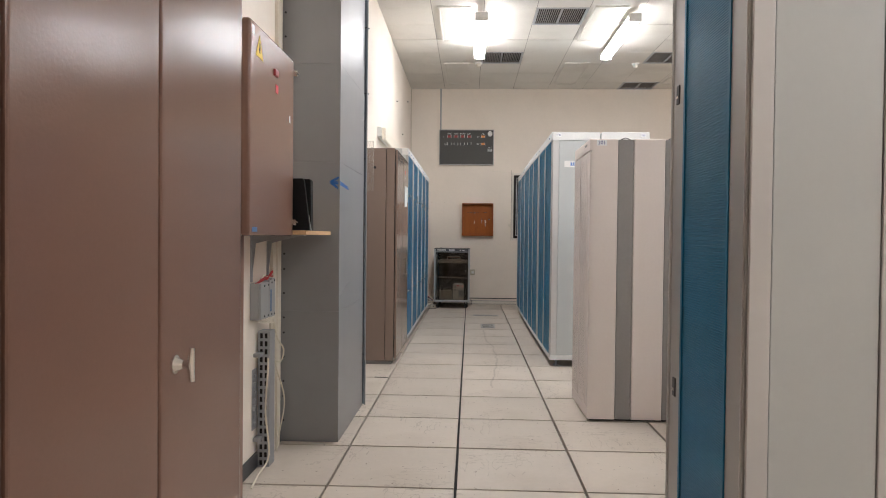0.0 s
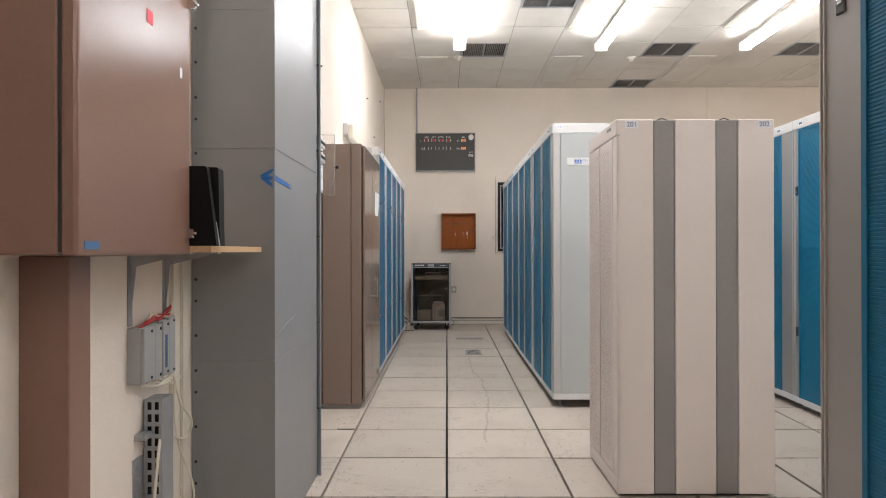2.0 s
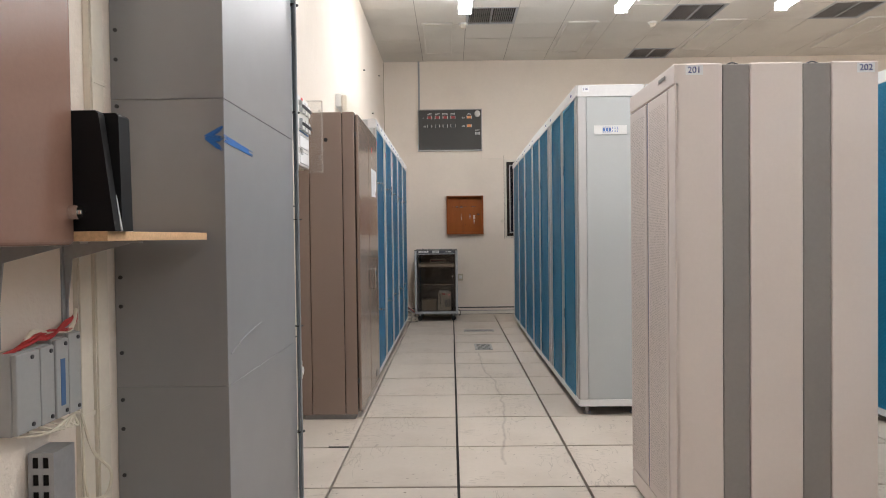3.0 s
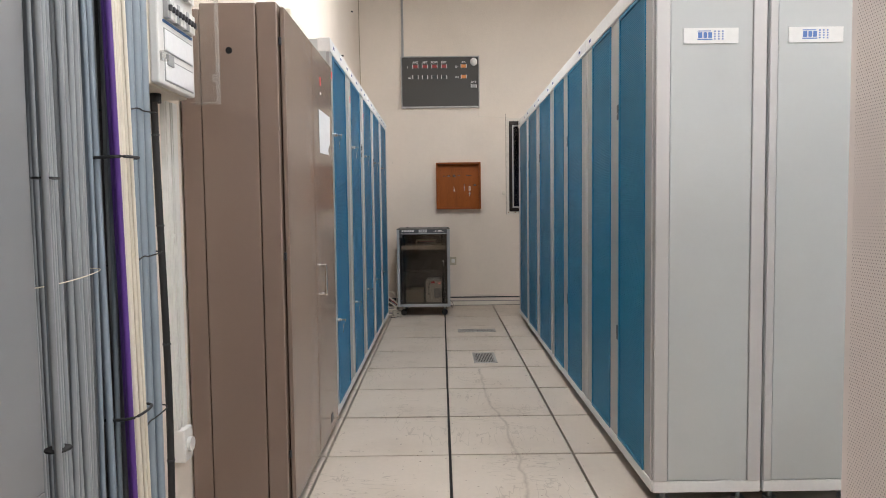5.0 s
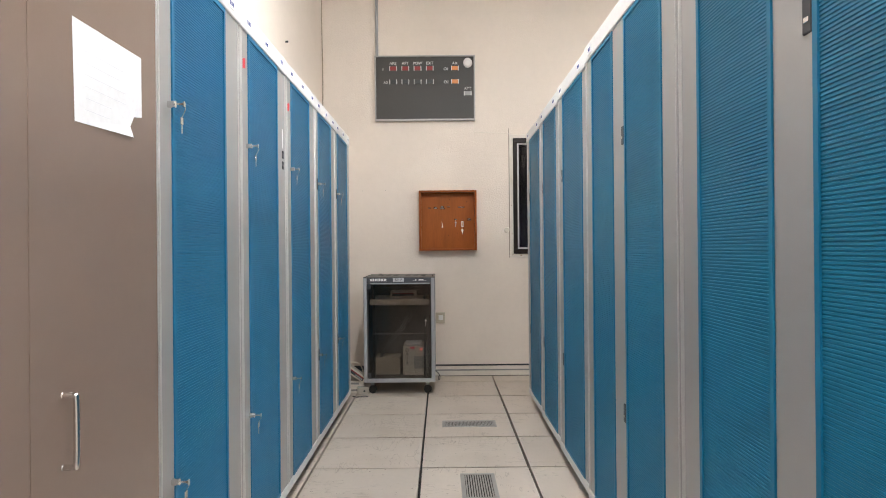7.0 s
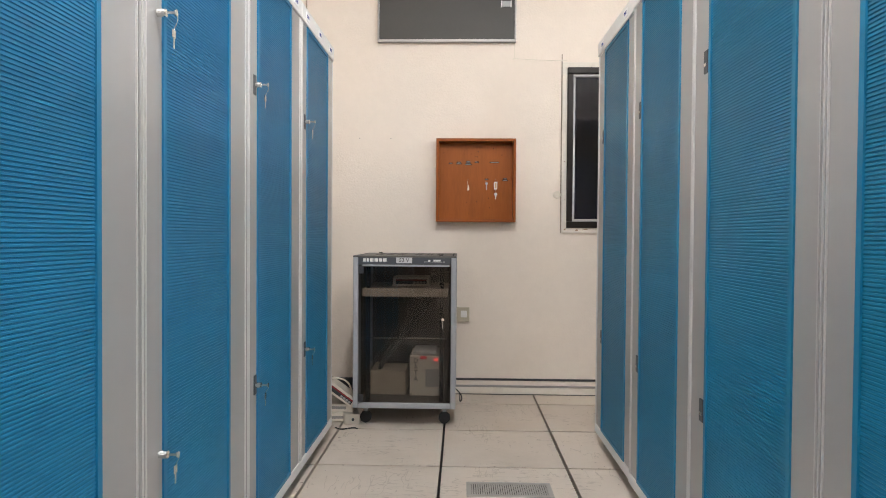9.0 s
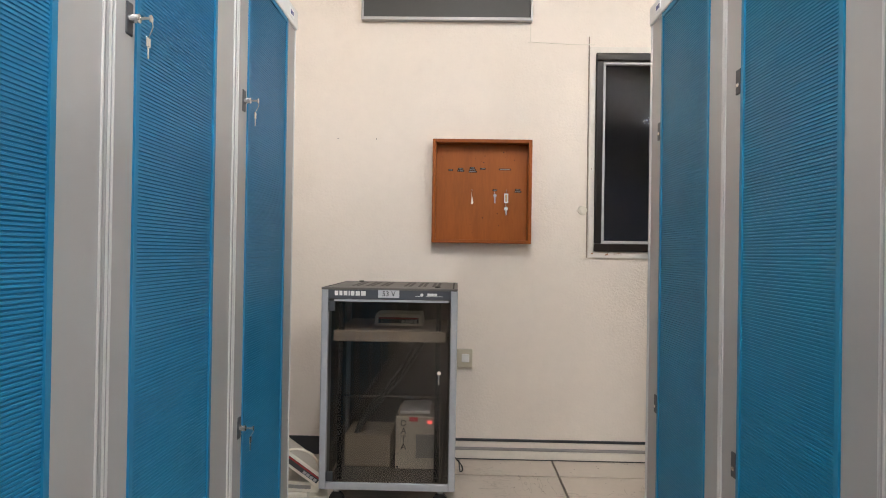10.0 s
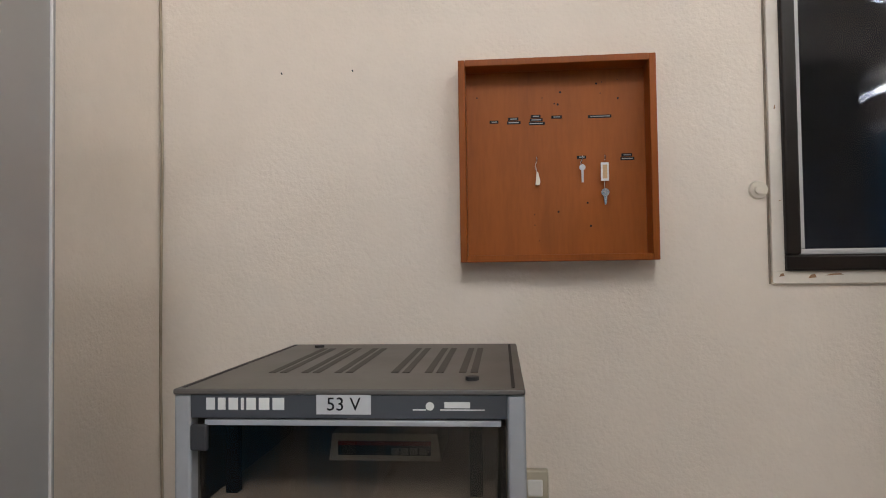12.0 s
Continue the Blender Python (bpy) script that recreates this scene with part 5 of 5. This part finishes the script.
# ---------------------------------------------------------------- glass-door rack on casters
def rack():
    r = thing("equipment_rack", None, "grey rolling equipment rack with a smoked glass door", "rack")
    x0, x1, y0, y1, z0, z1 = -0.610, -0.016, 11.045, 11.70, 0.105, 0.980
    for x in (x0, x1 - 0.030):
        for y in (y0, y1 - 0.03):
            part("post", one(x, x + 0.030, y, y + 0.03, z0, z1 - 0.004, 0.005, 3), RACKGREY, r, "grey metal post")
    part("bottom_rail", one(x0 + 0.030, x1 - 0.030, y0 + 0.002, y0 + 0.028, z0, z0 + 0.03, 0.003), RACKGREY, r)
    part("floor_plate", one(x0 + 0.031, x1 - 0.031, y0 + 0.03, y1 - 0.03, z0 + 0.005, z0 + 0.015), INSIDE, r)
    part("side_panel", one(x0 + 0.003, x0 + 0.010, y0 + 0.030, y1 - 0.031, z0, z1 - 0.02), RACKDARK, r, "dark side panel")
    part("side_panel", one(x1 - 0.010, x1 - 0.003, y0 + 0.030, y1 - 0.031, z0, z1 - 0.02), RACKDARK, r, "dark side panel")
    part("back_panel", one(x0 + 0.031, x1 - 0.031, y1 - 0.012, y1 - 0.006, z0, z1 - 0.02), INSIDE, r, "dark back panel")
    t = part("top_panel", one(x0, x1, y0 - 0.004, y1, z1 - 0.004, z1 + 0.006, 0.003), RACKDARK, r, "brown-grey vented top")
    part("edge", one(x0 + 0.010, x0 + 0.016, y0 + 0.01, y1 - 0.02, z1 + 0.006, z1 + 0.007), JOINT, t)
    part("edge", one(x1 - 0.022, x1 - 0.016, y0 + 0.01, y1 - 0.02, z1 + 0.006, z1 + 0.007), JOINT, t)
    for c in (-0.43, -0.19):
        for k in range(3):
            for dx in (0.0, 0.022):
                x = c - 0.075 + 0.065 * k + dx
                part("vent_slot", one(x, x + 0.014, y0 + 0.17, y1 - 0.10, z1 + 0.006, z1 + 0.0068), shade_slot, t, "dark vent slot")
    for x, y in ((x0 + 0.09, y1 - 0.07), (x1 - 0.09, y0 + 0.09)):
        part("grommet", rod(bmesh.new(), (x, y, z1 + 0.006), (x, y, z1 + 0.012), 0.012, 14), RUBBER, t, "black grommet")
    head = part("header", one(x0 + 0.030, x1 - 0.030, y0 - 0.001, y0 + 0.02, 0.937, z1 - 0.004, 0.001), HEADER, r, "slate header panel with a white plain name")
    # plain bars where a maker's name stands
    for k, wd in enumerate((0.015, 0.013, 0.016, 0.005, 0.016, 0.018, 0.020)):
        xx = -0.552 + (0, 0.0205, 0.039, 0.0605, 0.070, 0.0915, 0.115)[k]
        part("name_bar", one(xx, xx + wd, y0 - 0.0022, y0 - 0.001, 0.951, 0.971), WHITE, head, "white bar of a maker's name")
    lab = part("label", one(-0.362, -0.270, y0 - 0.002, y0 - 0.001, 0.944, 0.977), GREYPRINT_LIGHT, head, "pale label reading 53 V")
    letters("writing", "53 V", 0.031, BLACK, lab, pose(-0.316, y0 - 0.0026, 0.960))
    b = bmesh.new()
    box(b, -0.200, -0.178, y0 - 0.002, y0 - 0.001, 0.951, 0.953)
    box(b, -0.155, -0.082, y0 - 0.002, y0 - 0.001, 0.951, 0.953)
    box(b, -0.148, -0.106, y0 - 0.002, y0 - 0.001, 0.955, 0.965)
    rod(b, (-0.172, y0 - 0.001, 0.958), (-0.172, y0 - 0.002, 0.958), 0.007, 14)
    part("mark", b, WHITE, head, "small white mark")
    # door
    door = part("door_frame", one(x0 + 0.055, x1 - 0.040, y0 - 0.002, y0 + 0.010, 0.925, 0.934, 0.001), RACKGREY, r, "thin metal door edge")
    pane = part("door_pane", one(x0 + 0.046, x1 - 0.034, y0 + 0.001, y0 + 0.006, 0.14, 0.925), SMOKED, r, "smoked glass door")
    pane.visible_shadow = False
    for z in (0.905, 0.165):
        part("hinge", one(x0 + 0.032, x0 + 0.062, y0 - 0.010, y0 + 0.001, z - 0.022, z + 0.022, 0.004), DARK, r, "dark door hinge")
    lk = rod(bmesh.new(), (-0.092, y0 + 0.001, 0.622), (-0.092, y0 - 0.014, 0.622), 0.0085, 16)
    part("lock", lk, STEEL, r, "steel lock")
    part("key", one(-0.0935, -0.0905, y0 - 0.016, y0 - 0.008, 0.572, 0.612), STEEL, r, "key hanging from the lock")
    # inside: uprights, shelf plate, rod
    for x in (x0 + 0.070, x1 - 0.095):
        u = part("upright", one(x, x + 0.022, y0 + 0.05, y0 + 0.07, z0 + 0.03, 0.92), BLACK, r, "punched upright")
    part("shelf", one(x0 + 0.05, x1 - 0.05, y0 + 0.03, y1 - 0.08, 0.748, 0.795, 0.003), SHELFTAN, r, "grey shelf plate")
    part("rod", one(x0 + 0.07, x1 - 0.06, y0 + 0.05, y0 + 0.057, 0.502, 0.509), STEEL, r, "thin steel rod")
    for x in (x0 + 0.065, x1 - 0.065):
        for y in (y0 + 0.09, y1 - 0.09):
            cst = part("caster", rod(bmesh.new(), (x, y - 0.012, 0.034), (x, y + 0.012, 0.034), 0.034, 22), RUBBER, r, "black caster wheel")
            part("fork", one(x - 0.014, x + 0.014, y - 0.018, y + 0.018, 0.070, z0 + 0.002, 0.004), GREYBOX, cst)


SHELFTAN = shade("tan_shelf_paint", (0.34, 0.29, 0.24), 0.5, vary=0.08)
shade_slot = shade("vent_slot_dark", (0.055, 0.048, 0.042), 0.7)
GREYPRINT_LIGHT = shade("pale_label", (0.55, 0.55, 0.56), 0.6)
rack()


def modem(m, label):
    d = thing("modem", m, label, "modem", "old beige modems")
    b = bmesh.new()
    plate(b, [(-0.115, 0.0), (0.115, 0.0), (0.108, 0.055), (-0.108, 0.055)], 0.0, 0.20)
    part("case", b, CREAM, d)
    f = part("front_strip", one(-0.095, 0.095, -0.004, 0.0, 0.012, 0.040), DARK, d, "dark front strip")
    part("lamp_strip", one(-0.095, 0.095, -0.0045, -0.004, 0.032, 0.040), REDLENS, f, "red lamp window")
    for k in range(4):
        part("button", one(0.015 + 0.019 * k, 0.030 + 0.019 * k, -0.007, -0.004, 0.014, 0.027, 0.001), GREYBOX, f, "small button")


modem(pose(-0.294, 11.30, 0.795), "beige modem with a dark front on the rack shelf")
modem(pose(-0.715, 11.10, 0.155, 0, 38, 12), "beige modem tipped on a heap beside the rack")
dbx = thing("power_supply", None, "beige instrument box with a red display in the rack", "instrument")
part("case", one(-0.30, -0.095, 11.3000, 11.58, 0.12, 0.368, 0.004), shade("dusty_instrument_paint", (0.72, 0.67, 0.58), 0.5, vary=0.12), dbx)
part("meter", one(-0.203, -0.115, 11.2960, 11.3000, 0.175, 0.285), GREYBOX, dbx, "grey meter field")
part("display", one(-0.150, -0.128, 11.2970, 11.3000, 0.335, 0.350), LED, dbx, "lit red digits")
part("sticker", one(-0.235, -0.195, 11.2980, 11.3000, 0.345, 0.365), RED, dbx, "red sticker")
for k, ch in enumerate("DATA"):
    letters("letter", ch, 0.042, BLACK, dbx, pose(-0.262, 11.2985, 0.335 - 0.037 * k))
for x in (-0.29, -0.105):
    for z in (0.13, 0.375):
        part("screw", rod(bmesh.new(), (x, 11.3000, z), (x, 11.2970, z), 0.005, 8), DARK, dbx)
solid("cardboard_box", one(-0.545, -0.325, 11.32, 11.58, 0.12, 0.27, 0.006), shade("dusty_beige_case", (0.42, 0.36, 0.28), 0.6, vary=0.15), "dusty beige equipment case on the rack floor", "case")
solid("manual_stack", one(-0.28, -0.14, 11.32, 11.55, 0.375, 0.39, 0.003), PAPER, "papers on the instrument box", "papers")
cb = thing("rack_cable", None, "dark cable slung across the rack inside", "cable")
for k in range(3):
    part("cable", tube(bmesh.new(), bend([(-0.20 + 0.02 * k, 11.5, 0.72), (-0.33 + 0.02 * k, 11.42, 0.52), (-0.46 + 0.015 * k, 11.36, 0.36), (-0.52, 11.36, 0.20)]), 0.006), RUBBER, cb)

# heap of small units beside the rack
for x0, x1, y0, y1, z0, z1, turn in ((-0.12, 0.12, -0.09, 0.09, 0.0, 0.055, 8), (-0.10, 0.12, -0.08, 0.08, 0.056, 0.105, -5)):
    u = thing("converter_box", pose(-0.735, 11.22, z0, 0, 0, turn), "small cream converter box in a heap on the floor", "converter", "heap beside the rack")
    part("case", one(x0, x1, y0, y1, 0.0, z1 - z0, 0.006), CREAM, u)
    part("front_strip", one(x0 + 0.02, x1 - 0.04, y0 - 0.002, y0, 0.018, 0.034), STRIP, u)
u = thing("adapter_box", pose(-0.615, 11.13, 0, 0, 0, 14), "dusty metal adapter box on the floor", "adapter", "heap beside the rack")
part("case", one(-0.06, 0.03, -0.05, 0.05, 0.0, 0.06, 0.004), shade("dusty_cream_metal", (0.50, 0.46, 0.38), 0.5, vary=0.15, scale=9, dirt=0.3, dirt_scale=6), u)
part("knob", rod(bmesh.new(), (-0.01, -0.05, 0.03), (-0.01, -0.058, 0.03), 0.008, 10), DARK, u)
solid("white_cable", tube(bmesh.new(), bend([(-0.79, 11.05, 0.24), (-0.72, 11.02, 0.285), (-0.64, 11.06, 0.25), (-0.63, 11.2, 0.12), (-0.66, 11.35, 0.02)]), 0.005), CABLEWHITE, "white cable over the heap", "cable")
solid("black_cable", tube(bmesh.new(), bend([(-0.70, 11.0, 0.004), (-0.66, 10.97, 0.004), (-0.60, 11.0, 0.004), (-0.57, 10.985, 0.004)]), 0.004), RUBBER, "short black cable end on the floor", "cable")
solid("black_cable", tube(bmesh.new(), bend([(-0.03, 11.5, 0.13), (0.012, 11.45, 0.10), (0.022, 11.52, 0.05), (0.010, 11.62, 0.012), (0.005, 11.80, 0.012)]), 0.004), RUBBER, "black mains lead behind the rack", "cable")


# ---------------------------------------------------------------- floor grilles
def floor_grille(x0, x1, y0, y1, slots, label):
    g = thing("floor_grille", None, label, "floor grille", "floor grilles")
    f = bmesh.new()
    e = 0.022
    for a in ((x0, x1, y0, y0 + e), (x0, x1, y1 - e, y1), (x0, x0 + e, y0 + e, y1 - e), (x1 - e, x1, y0 + e, y1 - e)):
        box(f, *a, -0.002, 0.004, 0.0015)
    part("frame", f, STEEL_DULL, g)
    # no depth here: a black plate gives the shade below the bars
    part("well", one(x0 + e, x1 - e, y0 + e, y1 - e, -0.002, 0.0008), JOINT, g, "black plate standing in for the shaded well")
    n = slots
    bar = mesh_of("bar", one(-0.0035, 0.0035, y0 + e, y1 - e, 0.0008, 0.0035), STEEL_DULL)
    for k in range(n):
        s = new("bar", bar)
        s.parent = g
        s.matrix_basis = pose(x0 + e + (k + 0.5) * (x1 - x0 - 2 * e) / n, 0, 0)
    return g


STEEL_DULL = shade("dull_grille_metal", (0.42, 0.41, 0.39), 0.45, metal=0.5, vary=0.12, scale=8)
floor_grille(0.134, 0.317, 8.727, 9.092, 11, "grey metal floor grille with long slots")
floor_grille(0.040, 0.412, 10.035, 10.198, 34, "narrow grey metal floor grille")

# black plate on the tiles stands in for the shade in a notch
solid("floor_opening", one(-0.80, -0.688, 5.590, 5.612, 0.0006, 0.0016), JOINT, "thin black plate standing in for a shaded notch in the floor", "floor opening")

# ---------------------------------------------------------------- floor tiles, last
rng = random.Random(21)
tile = mesh_of("floor_tile", one(-0.2932, 0.2932, -0.2920, 0.2920, -0.03, 0.0, 0.001, 1), VINYL)
rest = bmesh.new()
for i in range(-2, 15):
    for j in range(-21, 6):
        x0, x1 = max(TX + 0.6 * i, LEFT), min(TX + 0.6 * (i + 1), RIGHT)
        y0, y1 = TY + 0.6 * j, min(TY + 0.6 * (j + 1), FAR)
        if x1 - x0 < 0.02 or y1 - y0 < 0.02 or y1 < BACK:
            continue
        dz = rng.uniform(-0.0014, 0.0004)
        whole = x1 - x0 > 0.599 and y1 - y0 > 0.599
        if whole and i <= 5 and y0 > -0.5:
            t = new("floor_tile", tile)
            t.parent = floor_top
            t.matrix_basis = pose((x0 + x1) / 2 + rng.uniform(-0.0012, 0.0012), (y0 + y1) / 2 + rng.uniform(-0.0022, 0.0022), dz, rng.uniform(-0.05, 0.05), rng.uniform(-0.05, 0.05), rng.uniform(-0.06, 0.06))
        elif i <= 5 and y0 > -0.5:
            part("floor_tile", one(x0 + (0.0045 if x0 > LEFT else 0), x1 - 0.0045, y0 + 0.008, y1 - 0.008, -0.03, dz, 0.001, 1), VINYL, floor_top)
        else:
            box(rest, x0 + 0.0045, x1 - 0.0045, y0 + 0.0045, y1 - 0.0045, -0.03, dz)
tagged(part("floor_tile_rest", rest, VINYL, floor_top), kind="stuff")
